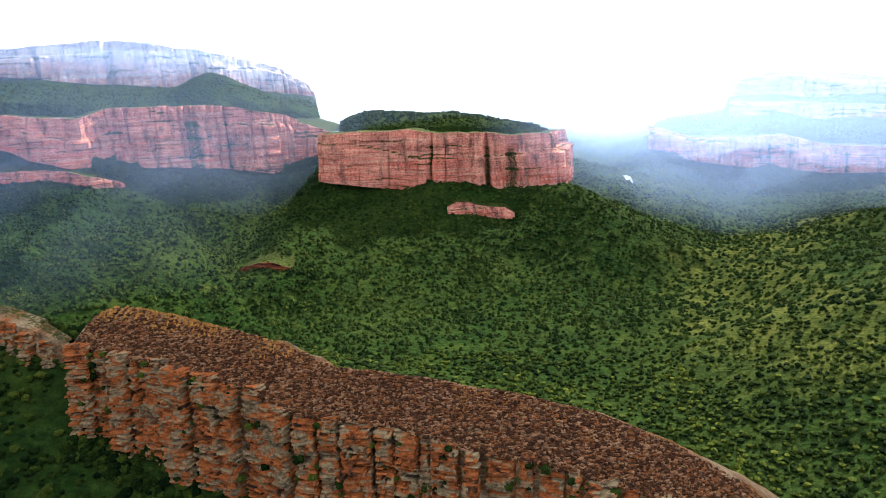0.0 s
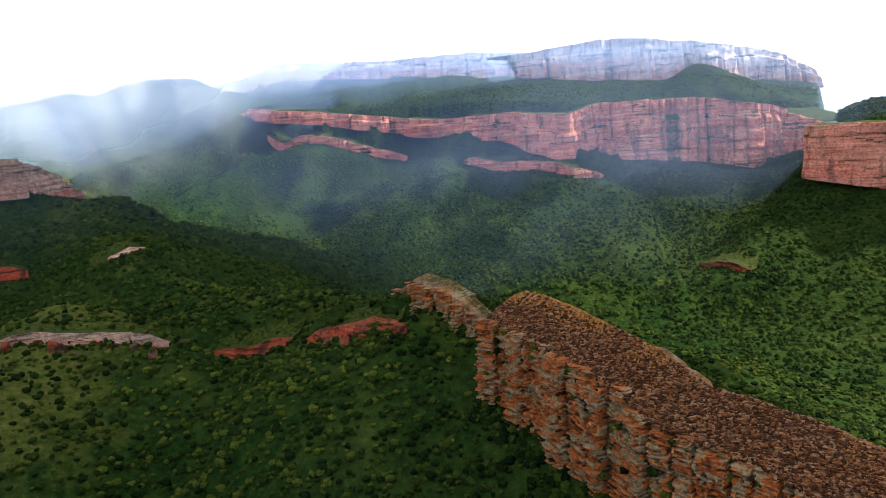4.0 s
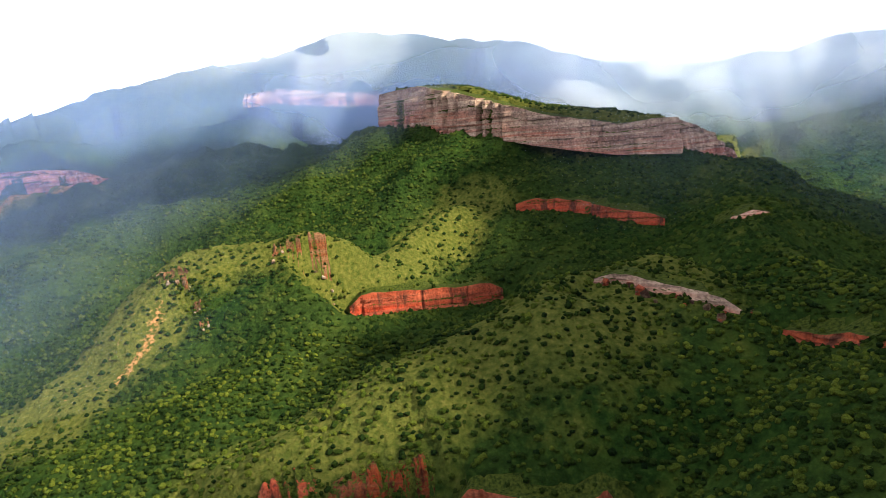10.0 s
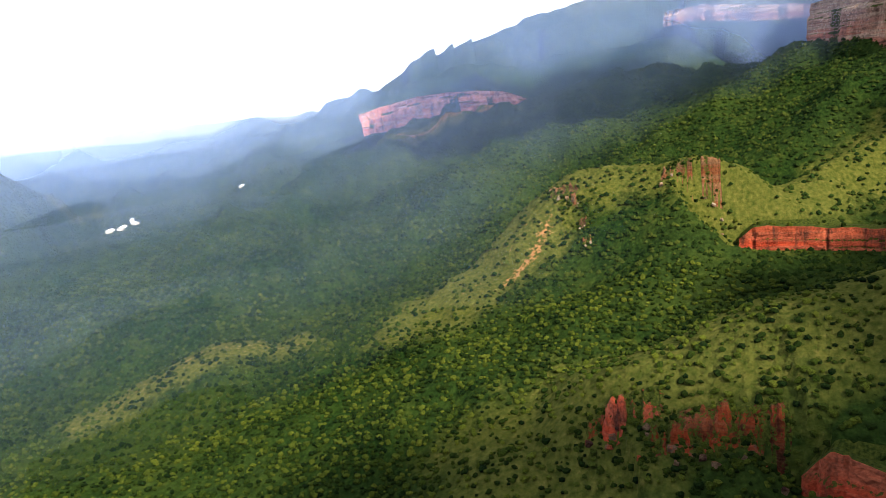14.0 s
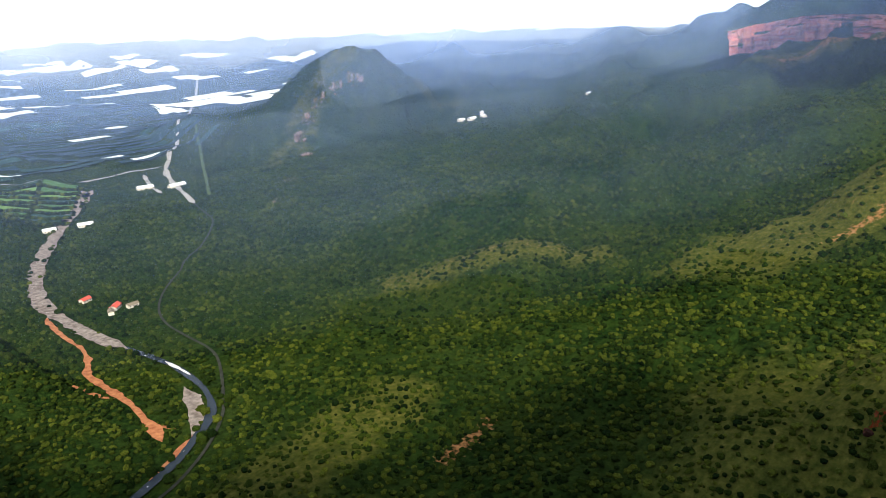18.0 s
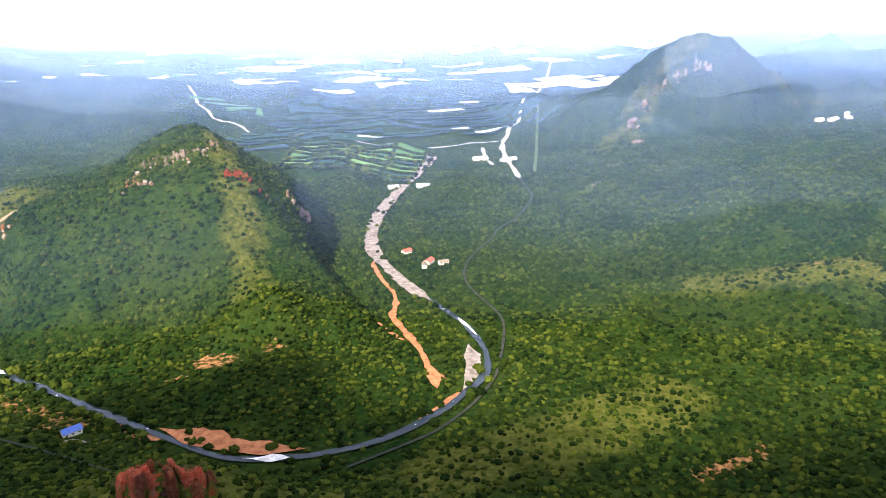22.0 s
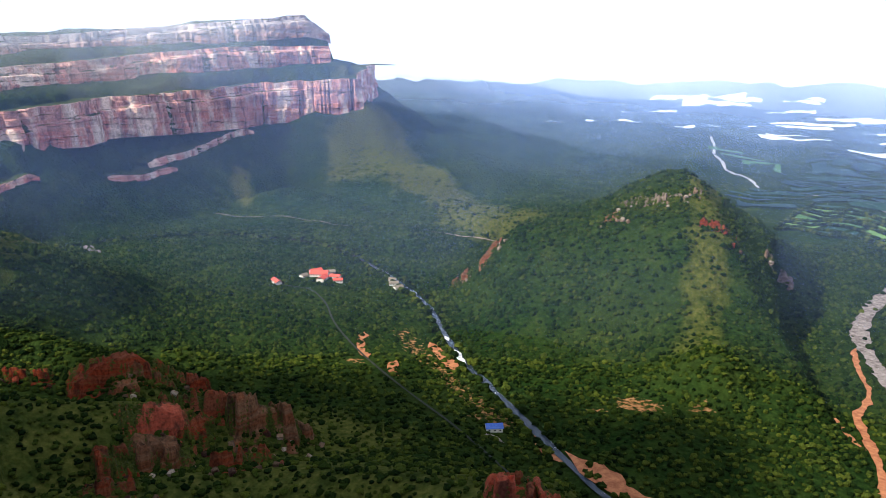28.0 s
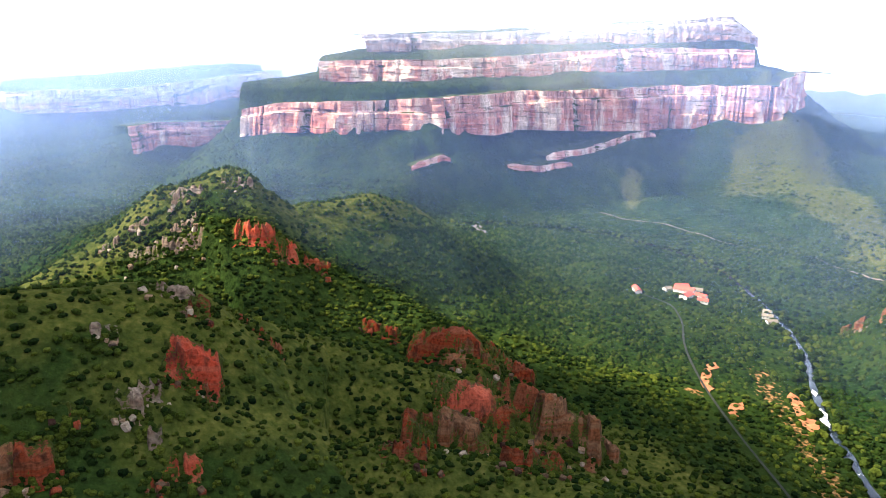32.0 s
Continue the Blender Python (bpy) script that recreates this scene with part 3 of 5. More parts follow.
def ground_z(x, y):
    """The sheet's own height at a place."""
    x, y = np.asarray(x, float), np.asarray(y, float)
    a = (np.arctan2(x - CENTRE[0], y - CENTRE[1]) % (2 * np.pi)) / (2 * np.pi) * N_AZ
    b = np.clip(np.log(np.maximum(np.hypot(x - CENTRE[0], y - CENTRE[1]), R0) / R0) / math.log(RATIO), 0, N_R - 1.001)
    a0, b0 = np.floor(a).astype(int), np.floor(b).astype(int)
    u, v = a - a0, b - b0
    a1 = (a0 + 1) % N_AZ
    a0 = a0 % N_AZ
    return (GZ[b0, a0] * (1 - u) + GZ[b0, a1] * u) * (1 - v) + (GZ[b0 + 1, a0] * (1 - u) + GZ[b0 + 1, a1] * u) * v


def cover_of(x, y, z):
    """Bare soil, dry grass (paler grass also stands in for a sunlit valley patch), and crops at each place."""
    bare = np.full(x.shape, 0.12)
    grass = np.full(x.shape, 0.25)
    for key, reach, amount in (("spur_tip", 70, 0.85), ("dome", 110, 0.7), ("bare_ridge", 60, 0.9), ("mound", 48, 0.72), ("east_ridge", 80, 0.6), ("low_ridge", 70, 0.6), ("knoll", 70, 0.6), ("cone_hill", 60, 0.5), ("rock_ridge", 40, 0.3), ("shoulder", 60, 0.35), ("mesa_foot", 95, 0.85)):
        d, _ = along([n[:2] for n in RIDGES[key][0]], x, y)
        grass = np.maximum(grass, amount * np.clip(1.4 - d / reach, 0, 1))
    for key in ("spur",):
        grass = np.where(inside(pushed(MESAS[key][0], MESAS[key][1]), x, y), 0.75, grass)
    for key, reach, amount in (("bare_ridge", 35, 0.6), ("mound", 36, 0.36), ("mesa_foot", 40, 0.3)):
        d, _ = along([n[:2] for n in RIDGES[key][0]], x, y)
        bare = np.maximum(bare, amount * np.clip(1.3 - d / reach, 0, 1))
    # first line: a sunlit patch of valley floor, put in as paler grass
    for line, reach, amount in (([(330, 520), (350, 690), (420, 850), (560, 950)], 130, 0.5), ([(20, -850), (0, -700), (-10, -590)], 30, 0.6), ([(-300, -330), (-200, -300), (-120, -290)], 50, 0.7), ([(930, -1560), (900, -1450), (800, -1300)], 60, 0.7), ([(1000, -1180), (960, -1130), (900, -1080)], 22, 0.8)):
        grass = np.maximum(grass, amount * np.clip(1.4 - along(line, x, y)[0] / reach, 0, 1))
    for line, reach, amount in (([(-683, -1227), (-751, -1248), (-838, -1314), (-900, -1330)], 16, 0.36), ([(120, -425), (165, -462), (215, -505), (262, -545), (300, -590)], 20, 0.5), ([(-770, -150), (-700, -180), (-650, -215)], 5, 0.45), ([(-760, -128), (-715, -138), (-670, -160)], 13, 0.52), ([(-330, -250), (-300, -240), (-270, -235)], 12, 0.55)):
        bare = np.maximum(bare, amount * np.clip(1.3 - along(line, x, y)[0] / reach, 0, 1))
    for bx, by, size in ((30, -500, 28), (-20, -505, 14), (60, -480, 12), (294, -481, 14), (150, -430, 12)):
        bare = np.maximum(bare, 0.56 * np.clip(1.5 - np.hypot(x - bx, (y - by) * 1.6) / size, 0, 1))
    return np.stack([bare, grass, 0 * bare, 0 * bare + 1], -1)


ground = new("ground", grid_mesh("ground", np.stack([GX, GY, GZ], -1).reshape(-1, 3), N_AZ, N_R, True, cover_of(GX, GY, GZ).reshape(-1, 4)))
ground.data.materials.append(GROUND)
tagged(ground, "green bush-covered valley floor, talus slopes and plain", "ground", kind="structure")


# ---- cliffs ----
def cliff(name, label, nodes, material, step, rows, jag=14.0, ledge=3.0, cap=30.0, seed=0.0, lip=2.0, profile=None, cap_moss=0.95, snap=False, sink=0.0, terrace=0.0):
    """A standing wall of bedded rock along nodes (x, y, foot, rim), with buttresses, joints and ledges, and a top that runs back into the hill."""
    s, p = resample(nodes, step)
    t = np.gradient(p[:, :2], axis=0)
    t /= np.hypot(*t.T)[:, None]
    nrm = np.stack([t[:, 1], -t[:, 0]], 1)
    to = np.array(CENTRE) - p[:, :2]
    nrm *= np.sign((nrm * to).sum(1))[:, None]
    u = np.linspace(-0.12, 1, rows)
    S, U = np.meshgrid(s + seed * 371, u)
    hgt = (p[:, 3] - p[:, 2])[None]
    z = p[:, 2][None] + U * hgt
    z = z + np.where(U > 0.9, fbm(S, S * 0 + seed, 40, 3) * 0.07 * hgt, 0)
    beds = np.floor(z / (hgt.mean() / 6.5) + fbm(S, S * 0, 300, 2) * 1.5)
    step_back = -ledge * (U - 0.5) * 1.6 + ledge * value_noise(beds * 3.7 + 5, S / 55 + beds)
    level = 0.62 + 0.5 * value_noise(S / 170 + seed, S * 0 + 1.7)
    tread = np.clip((U - level) * 14, 0, 1)
    step_back = step_back - tread * terrace * np.clip(0.75 + 2.2 * value_noise(S / 120, S * 0 + seed), 0, 1.6)
    buttress = jag * (fbm(S, S * 0 + 3.3, 110, 3) + 0.25)
    joints = -1.3 * ledge * np.clip(1 - np.abs(fbm(S, U * 1.2 + beds * 0.15, 22, 2)) / 0.06, 0, 1) + ledge * 0.9 * value_noise(S / 7.0, beds * 0.7)
    gap = np.clip(1 - np.abs(fbm(S, S * 0 + 8.8 + seed, 95, 2)) / 0.035, 0, 1)
    cleft = -3.2 * ledge * np.clip(1 - np.abs(fbm(S, S * 0 + 8.8 + seed, 95, 2)) / 0.035, 0, 1)
    out = buttress + step_back + joints + cleft - sink
    X = p[:, 0][None] + nrm[:, 0][None] * out
    Y = p[:, 1][None] + nrm[:, 1][None] * out
    profile = profile or ((0.05, -0.1), (0.35, -0.3), (1.0, lip))
    for back, drop in profile:
        rag = 0.25 * ledge * fbm(s + back * 31, s * 0 + seed, 9, 3)
        X = np.r_[X, (p[:, 0] + nrm[:, 0] * (out[rows - 1] * (1 - 0.6 * back) - cap * back))[None]]
        Y = np.r_[Y, (p[:, 1] + nrm[:, 1] * (out[rows - 1] * (1 - 0.6 * back) - cap * back))[None]]
        z = np.r_[z, (z[rows - 1] - drop * np.clip((p[:, 3] - p[:, 2]) / 40, 0.08, 1) ** (0 if snap or cap > 29 else 1) + rag)[None]]
        if snap and back == 1.0:
            z[-1] = np.minimum(ground_z(X[-1], Y[-1]) + 0.3, z[-2] + 8)
    top = np.ones((len(profile), len(s)))
    bed = np.clip(np.r_[U, top], 0, 1)
    shelf = np.r_[np.diff(beds, axis=0) > 0, np.zeros((1, len(s)), bool)] & (value_noise(beds * 5.3 + seed, S / 60) > 0.2)
    moss = np.r_[0.25 + 0.25 * value_noise(beds * 2.1, S / 25) + 0.4 * shelf + 0.35 * (gap > 0.4) * (U < 0.75) + (0.5 if terrace else 0.0) * np.clip(1 - np.abs(tread - 0.55) / 0.45, 0, 1), top * cap_moss]
    col = np.stack([bed, moss, bed * 0, bed * 0 + 1], -1)
    ob = new(name, grid_mesh(name, np.stack([X, Y, z], -1).reshape(-1, 3), len(s), rows + len(profile), False, col.reshape(-1, 4), "bed"))
    ob.data.materials.append(material)
    ob.data.polygons.foreach_set("use_smooth", np.zeros(len(ob.data.polygons), bool))
    return tagged(ob, label, "cliff", group="cliff bands")


def rock_band(name, label, key, material, step=2.0, rows=12, jag=7.0):
    """The standing face of a rock band, cut into a hillside."""
    nodes, tall, reach = CUTS[key]
    full = [(a, b, c - tall - 2, c + 0.3) for a, b, c in nodes]
    n = len(full)
    ragged = np.random.RandomState(n + int(tall))
    taper = [min(1.0, 0.55 + 5.0 * min(i, n - 1 - i) / n) * (0.82 + 0.2 * ragged.rand()) for i in range(n)]
    full = [(a, b, c, c + (d - c) * t) for (a, b, c, d), t in zip(full, taper)]
    r = math.hypot(nodes[0][0] - CENTRE[0], nodes[0][1] - CENTRE[1])
    return cliff(name, label, full, material, step, rows, jag, 2.2, 0.034 * r + 5, tall + nodes[0][0] * 0.01, 1.0, cap_moss=1.1, snap=True)


for key, name, label, material, step, rows, jag, ledge, cap in (
    ("butte", "butte_cliff", "sheer red sandstone cliff of a flat butte", RED_ROCK, 2.6, 34, 26, 4, 60),
    ("red_wall", "mesa_cliff", "long red sandstone cliff band with vertical cracks", RED_ROCK, 3.2, 30, 40, 5, 70),
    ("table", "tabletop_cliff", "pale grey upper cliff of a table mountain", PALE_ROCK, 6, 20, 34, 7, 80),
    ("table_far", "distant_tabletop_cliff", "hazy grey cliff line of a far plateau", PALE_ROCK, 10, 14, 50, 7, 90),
    ("east_low", "canyon_cliff", "pink cliff band across the canyon", RED_ROCK, 6, 16, 34, 4, 70),
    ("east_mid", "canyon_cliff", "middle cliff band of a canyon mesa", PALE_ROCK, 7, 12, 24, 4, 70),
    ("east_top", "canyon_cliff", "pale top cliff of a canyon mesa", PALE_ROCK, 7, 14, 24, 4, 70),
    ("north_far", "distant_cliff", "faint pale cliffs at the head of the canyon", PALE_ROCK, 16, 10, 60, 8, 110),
    ("spur", "spur_cliff", "layered red and grey sandstone cliff round a grassy spur", LAYERED_ROCK, 4, 30, 22, 4.5, 50),
    ("mist_cliff", "mountain_cliff", "dull brown cliff half hidden in mist", LAYERED_ROCK, 8, 12, 30, 5, 80),
    ("west_cliff", "mountain_cliff", "dark red cliff on a mountain shoulder", RED_ROCK, 6, 16, 34, 5, 80),
    ("great_low", "great_cliff", "tall pink and red streaked sandstone wall", PINK_ROCK, 3.2, 32, 30, 6, 70),
    ("great_mid", "great_cliff", "middle wall of pale pink streaked sandstone", PINK_ROCK, 5, 18, 26, 6, 70),
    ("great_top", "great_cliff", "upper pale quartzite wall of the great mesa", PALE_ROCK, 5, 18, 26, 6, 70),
    ("east_bench", "bench_cliff", "low layered cliff bench in haze", PINK_ROCK, 7, 12, 26, 5, 60),
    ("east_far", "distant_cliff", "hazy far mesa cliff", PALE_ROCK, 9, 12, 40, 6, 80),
):
    cliff(name, label, MESAS[key][0], material, step, rows, jag, ledge, cap, seed=len(key), terrace=11.0 if rows >= 18 else 7.0)

OUTCROPS = []
for key, name, label, material in (
    ("under_wall", "rock_band", "thin red rock band below the long cliff", RED_ROCK),
    ("under_wall_far", "rock_band", "thin red rock band below the hazy end of the cliff", RED_ROCK),
    ("striped_top", "rock_band", "banded pink ledges under the great cliff", PINK_ROCK),
    ("under_butte", "rock_band", "thin red rock band under the butte", RED_ROCK),
    ("spur_band", "rock_band", "red rock band crossing a green spur", BRIGHT_RED),
    ("red_step", "red_rock_wall", "bright red rock wall below a grassy slope", BRIGHT_RED),
    ("dome_band", "rock_band", "broken striped rock band round a green dome", LAYERED_ROCK),
    ("dome_band_low", "rock_band", "broken red rock band under a green shoulder", BRIGHT_RED),
    ("dome_band_mid", "rock_band", "short red rock band under a green shoulder", BRIGHT_RED),
    ("dome_wall", "red_rock_wall", "sheer bright red rock face below a grassy dome", BRIGHT_RED),
    ("striped", "rock_band", "striped pink rock bands on a talus slope", PINK_ROCK),
    ("striped_low", "rock_band", "lower pink rock band on a talus slope", PINK_ROCK),
    ("spur_step", "rock_band", "small pale rock terrace on a green spur", PINK_ROCK),
    ("spur_end", "rock_outcrop", "reddish rock at the end of a spur", BRIGHT_RED),
    ("slope_scar", "rock_band", "dark red scar on a forested slope", DARK_RED),
):
    ob = rock_band(name, label, key, material)
    if key in ("dome_band", "dome_band_low", "spur_end"):
        OUTCROPS.append((key, ob, CUTS[key]))


# ---- helpers for things ----
def part(name, bm, material, parent=None, label=""):
    me = bpy.data.meshes.new(name)
    bm.to_mesh(me)
    bm.free()
    ob = new(name, me)
    if material:
        me.materials.append(material)
    if parent:
        ob.parent = parent
    return tagged(ob, label) if label else ob


def tri_mesh(name, verts, tris, material, smooth=False):
    me = bpy.data.meshes.new(name)
    me.vertices.add(len(verts))
    me.vertices.foreach_set("co", np.asarray(verts, np.float32).ravel())
    me.loops.add(tris.size)
    me.loops.foreach_set("vertex_index", tris.ravel().astype(np.int32))
    me.polygons.add(len(tris))
    me.polygons.foreach_set("loop_start", np.arange(0, tris.size, 3, dtype=np.int32))
    me.polygons.foreach_set("use_smooth", np.full(len(tris), smooth))
    me.update(calc_edges=True)
    ob = new(name, me)
    me.materials.append(material)
    return ob


def ico(subdiv, lump, seed, flat=0.8):
    bm = bmesh.new()
    bmesh.ops.create_icosphere(bm, subdivisions=subdiv, radius=1.0)
    rs = np.random.RandomState(seed)
    for v in bm.verts:
        n = noise.noise(v.co * 1.7 + Vector((seed * 3.1, 0, 0)))
        v.co *= 1 + lump * n + lump * 0.5 * (rs.rand() - 0.5)
        v.co.z *= flat
    bmesh.ops.triangulate(bm, faces=bm.faces)
    bm.verts.ensure_lookup_table()
    co = np.array([v.co[:] for v in bm.verts])
    tr = np.array([[v.index for v in f.verts] for f in bm.faces])
    bm.free()
    return co, tr


def scatter(name, shapes, places, sizes, material, label, category, turn=True, seed=1, parent=None, lean=None):
    """Many small like pieces joined into one mesh."""
    rs = np.random.RandomState(seed)
    which = rs.randint(0, len(shapes), len(places))
    vs, ts, base = [], [], 0
    for k, (co, tr) in enumerate(shapes):
        m = which == k
        n = int(m.sum())
        if not n:
            continue
        a = rs.rand(n) * 2 * np.pi if turn else np.zeros(n)
        sz = sizes[m]
        if sz.ndim == 1:
            sz = np.stack([sz, sz * (0.8 + 0.4 * rs.rand(n)), sz * (0.7 + 0.4 * rs.rand(n))], 1)
        c = co[None] * sz[:, None]
        x = c[..., 0] * np.cos(a)[:, None] - c[..., 1] * np.sin(a)[:, None]
        y = c[..., 0] * np.sin(a)[:, None] + c[..., 1] * np.cos(a)[:, None]
        v = np.stack([x, y, c[..., 2]], -1) + places[m][:, None]
        vs.append(v.reshape(-1, 3))
        ts.append((tr[None] + (base + np.arange(n) * len(co))[:, None, None]).reshape(-1, 3))
        base += n * len(co)
    ob = tri_mesh(name, np.concatenate(vs), np.concatenate(ts), material)
    if parent:
        ob.parent = parent
        ob["kind"] = "stuff"
        return ob
    return tagged(ob, label, category, kind="stuff")


def ribbon(name, line, width, lift, material, label, category, step=6.0, wobble=0.15, seed=0.0, kind="structure", across=5, fade=True):
    """A strip laid along a line over the ground: water, sand or road."""
    for _ in range(2):
        # round the corners of the line
        line = [line[0]] + [(a[0] * k + b[0] * (1 - k), a[1] * k + b[1] * (1 - k)) for a, b in zip(line, line[1:]) for k in (0.75, 0.25)] + [line[-1]]
    s, p = resample(line, step)
    t = np.gradient(p[:, :2], axis=0)
    t /= np.hypot(*t.T)[:, None]
    n = np.stack([t[:, 1], -t[:, 0]], 1)
    w = width * (1 + wobble * 2 * fbm(s, s * 0 + seed, 30, 4))
    wl = w * (1 + wobble * 2 * fbm(s, s * 0 + seed + 50, 12, 3))
    if fade:
        ends = np.clip(np.minimum(s, s[-1] - s) / (width * 1.5), 0.05, 1)
        w, wl = w * ends, wl * ends
    rows = []
    for u in np.linspace(-0.5, 0.5, across):
        q = p[:, :2] + n * (u * np.where(u > 0, w, wl))[:, None]
        rows.append(np.c_[q, ground_z(q[:, 0], q[:, 1]) + lift])
    v = np.concatenate(rows)
    if category == "river":
        z = np.min([r[:, 2] for r in rows], 0)
        z = np.convolve(np.pad(z, 4, mode="edge"), np.ones(9) / 9, "valid") + 0.8
        v[:, 2] = np.maximum(np.tile(z, across), v[:, 2] + 0.05)
    ob = new(name, grid_mesh(name, v, len(s), across, False))
    ob.data.materials.append(material)
    return tagged(ob, label, category, kind=kind)


def plain(name, base, vary, scale, rough=0.95, spec=0.06, bump=0.4):
    n = Nodes(name, rough, spec)
    return n.done(n.ramp(n.noise(scale, 5), (0.3, tuple(base)), (0.7, tuple(vary))), n.noise(scale * 2.5, 5), bump, 0.4)


def water_material():
    n = Nodes("river_water", 0.08, 0.12)
    foam = n.ramp(n.noise(0.09, 5, (1, 1, 1), 0.7), (0.66, (0, 0, 0)), (0.74, (1, 1, 1)))
    c = n.mix(foam, (0.016, 0.022, 0.030), (0.6, 0.6, 0.6))
    n.link(n.mix(foam, (0.12, 0.12, 0.12), (0.8, 0.8, 0.8)), n.bsdf.inputs["Roughness"])
    return n.done(c, n.noise(0.6, 4), 0.15, 0.3)


WATER = water_material()
SAND = plain("orange_river_sand", (0.17, 0.055, 0.024), (0.36, 0.15, 0.065), 0.22)
PALE_SAND = plain("pale_river_sand", (0.085, 0.066, 0.056), (0.25, 0.205, 0.185), 0.2)
ASPHALT = plain("worn_asphalt", (0.018, 0.020, 0.016), (0.034, 0.034, 0.028), 0.15)
TRACK = plain("dirt_track", (0.14, 0.10, 0.055), (0.24, 0.18, 0.11), 0.15)
CUTTING = plain("cut_grass", (0.035, 0.055, 0.016), (0.06, 0.08, 0.022), 0.1)
PALE_ROAD = plain("pale_gravel", (0.20, 0.18, 0.16), (0.32, 0.30, 0.27), 0.05)

# ---- river, sand, road ----
ribbon("river", RIVER, 6.5, 0.6, WATER, "narrow dark river with white rapids, bright where it mirrors the sky", "river", wobble=0.25)
ribbon("stream", [(466, 1348), (457, 1297), (444, 1249)], 12, 0.6, WATER, "short bright stretch of stream in the canyon", "river", wobble=0.3)
for line, width, mat, lab in (
    ([(-150, -745), (-146, -728), (-149, -666), (-154, -626), (-147, -589), (-137, -564), (-143, -516), (-147, -475), (-147, -439), (-145, -410)], 7.5, SAND, "orange sand of a dry side channel"),
    ([(-120, -552), (-124, -540), (-130, -512), (-140, -498)], 6, SAND, "orange sand of a short side branch"),
    ([(-147, -440), (-156, -428), (-160, -422)], 5, SAND, "orange sand at the channel's end"),
    ([(-193, -485), (-188, -455), (-182, -430), (-170, -410), (-164, -402)], 16, PALE_SAND, "pale sand bank inside the bend"),
    ([(-166, -404), (-155, -392), (-143, -381), (-130, -372), (-118, -366)], 11, SAND, "orange sand spit by the bend"),
    ([(66, -405), (46, -390), (28, -378), (7, -364), (-16, -354), (-36, -349)], 19, SAND, "wide orange sand bank along the river"),
    ([(95, -420), (80, -400), (62, -388)], 9, SAND, "orange sand strip along the river"),
    ([(258, -570), (232, -545), (212, -522), (200, -510)], 10, SAND, "orange sand bar beside the river"),
    ([(-185, -598), (-168, -661), (-162, -713), (-155, -762), (-159, -826), (-183, -931), (-223, -1032), (-269, -1138), (-324, -1254), (-371, -1355), (-378, -1410)], 18, PALE_SAND, "pale rocky river bed with shallow channels"),
    ([(-360, -1330), (-378, -1372), (-396, -1400)], 30, PALE_SAND, "wide pale sand below the bridge"),
    ([(880, -700), (920, -712), (945, -730)], 14, PALE_SAND, "pale sand patch by the upper river"),
    ([(330, -560), (318, -530), (300, -505), (285, -490)], 7, SAND, "bare orange earth between bushes"),
    ([(262, -505), (255, -480), (240, -468)], 8, SAND, "bare orange earth between bushes"),
):
    ribbon("sand_bank", line, width, 1.6 if "channels" in lab or "wide" in lab else 0.9, mat, lab, "sand bank", 2.0, 0.3 if "channels" in lab or "wide" in lab else 0.5, line[0][0] * 0.1, kind="structure")
ribbon("road", ROAD, 2.6, 1.2, ASPHALT, "grey tarred road winding along the river", "road", 8, 0.05, fade=False)
ribbon("road", [(-475, -1112), (-500, -1229), (-541, -1392), (-570, -1487), (-621, -1587), (-739, -1832), (-830, -2000), (-1052, -2500), (-1282, -2954), (-1522, -3474)], 9, 2.2, PALE_ROAD, "pale straight road running far across the plain", "road", 20, 0.35)
ribbon("road", [(520, -668), (476, -672), (428, -636), (375, -568), (296, -496), (235, -452), (201, -429), (150, -398), (90, -350), (60, -320)], 2.3, 1.2, ASPHALT, "narrow road through the bush below the lodge", "road", 8, 0.1)
ribbon("track", [(921, -1000), (760, -1010), (600, -1000), (480, -985), (380, -1000), (290, -1040)], 3.5, 1.4, TRACK, "sandy track along the mountain's foot", "track", 10, 0.4)
ribbon("track", [(-510, -1130), (-620, -1400), (-760, -1750), (-929, -2161)], 6, 2.0, CUTTING, "straight power-line cutting", "track", 20, 0.2)
for line in ([(-330, -1480), (-250, -1560), (-150, -1640), (-60, -1680)], [(116, -2123), (80, -2050), (30, -1900), (-20, -1760)], [(160, -2500), (130, -2300), (116, -2123)], [(-578, -1519), (-510, -1507), (-454, -1504), (-390, -1470)], [(-519, -1472), (-486, -1347), (-476, -1264)]):
    ribbon("farm_road", line, 8, 1.6, PALE_ROAD, "pale farm road between the fields", "road", 15, 0.4, line[0][0])

WHITEWATER = plain("white_water", (0.30, 0.27, 0.25), (0.66, 0.62, 0.60), 0.25)
for line in ([(-200, -545), (-204, -525), (-206, -500)], [(225, -560), (212, -545), (200, -532)], [(8, -349), (-10, -343), (-24, -341)], [(250, -592), (240, -580)]):
    ribbon("rapids", line, 7, 1.6, WHITEWATER, "white rapids over rocks in the river", "rapids", 2, 0.9, line[0][0] * 0.3)

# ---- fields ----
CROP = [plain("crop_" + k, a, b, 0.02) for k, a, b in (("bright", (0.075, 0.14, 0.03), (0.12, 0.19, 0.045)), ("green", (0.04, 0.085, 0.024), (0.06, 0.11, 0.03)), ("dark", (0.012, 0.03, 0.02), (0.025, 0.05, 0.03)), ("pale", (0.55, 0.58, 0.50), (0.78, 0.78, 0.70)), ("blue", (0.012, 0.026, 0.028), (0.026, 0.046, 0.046)))]


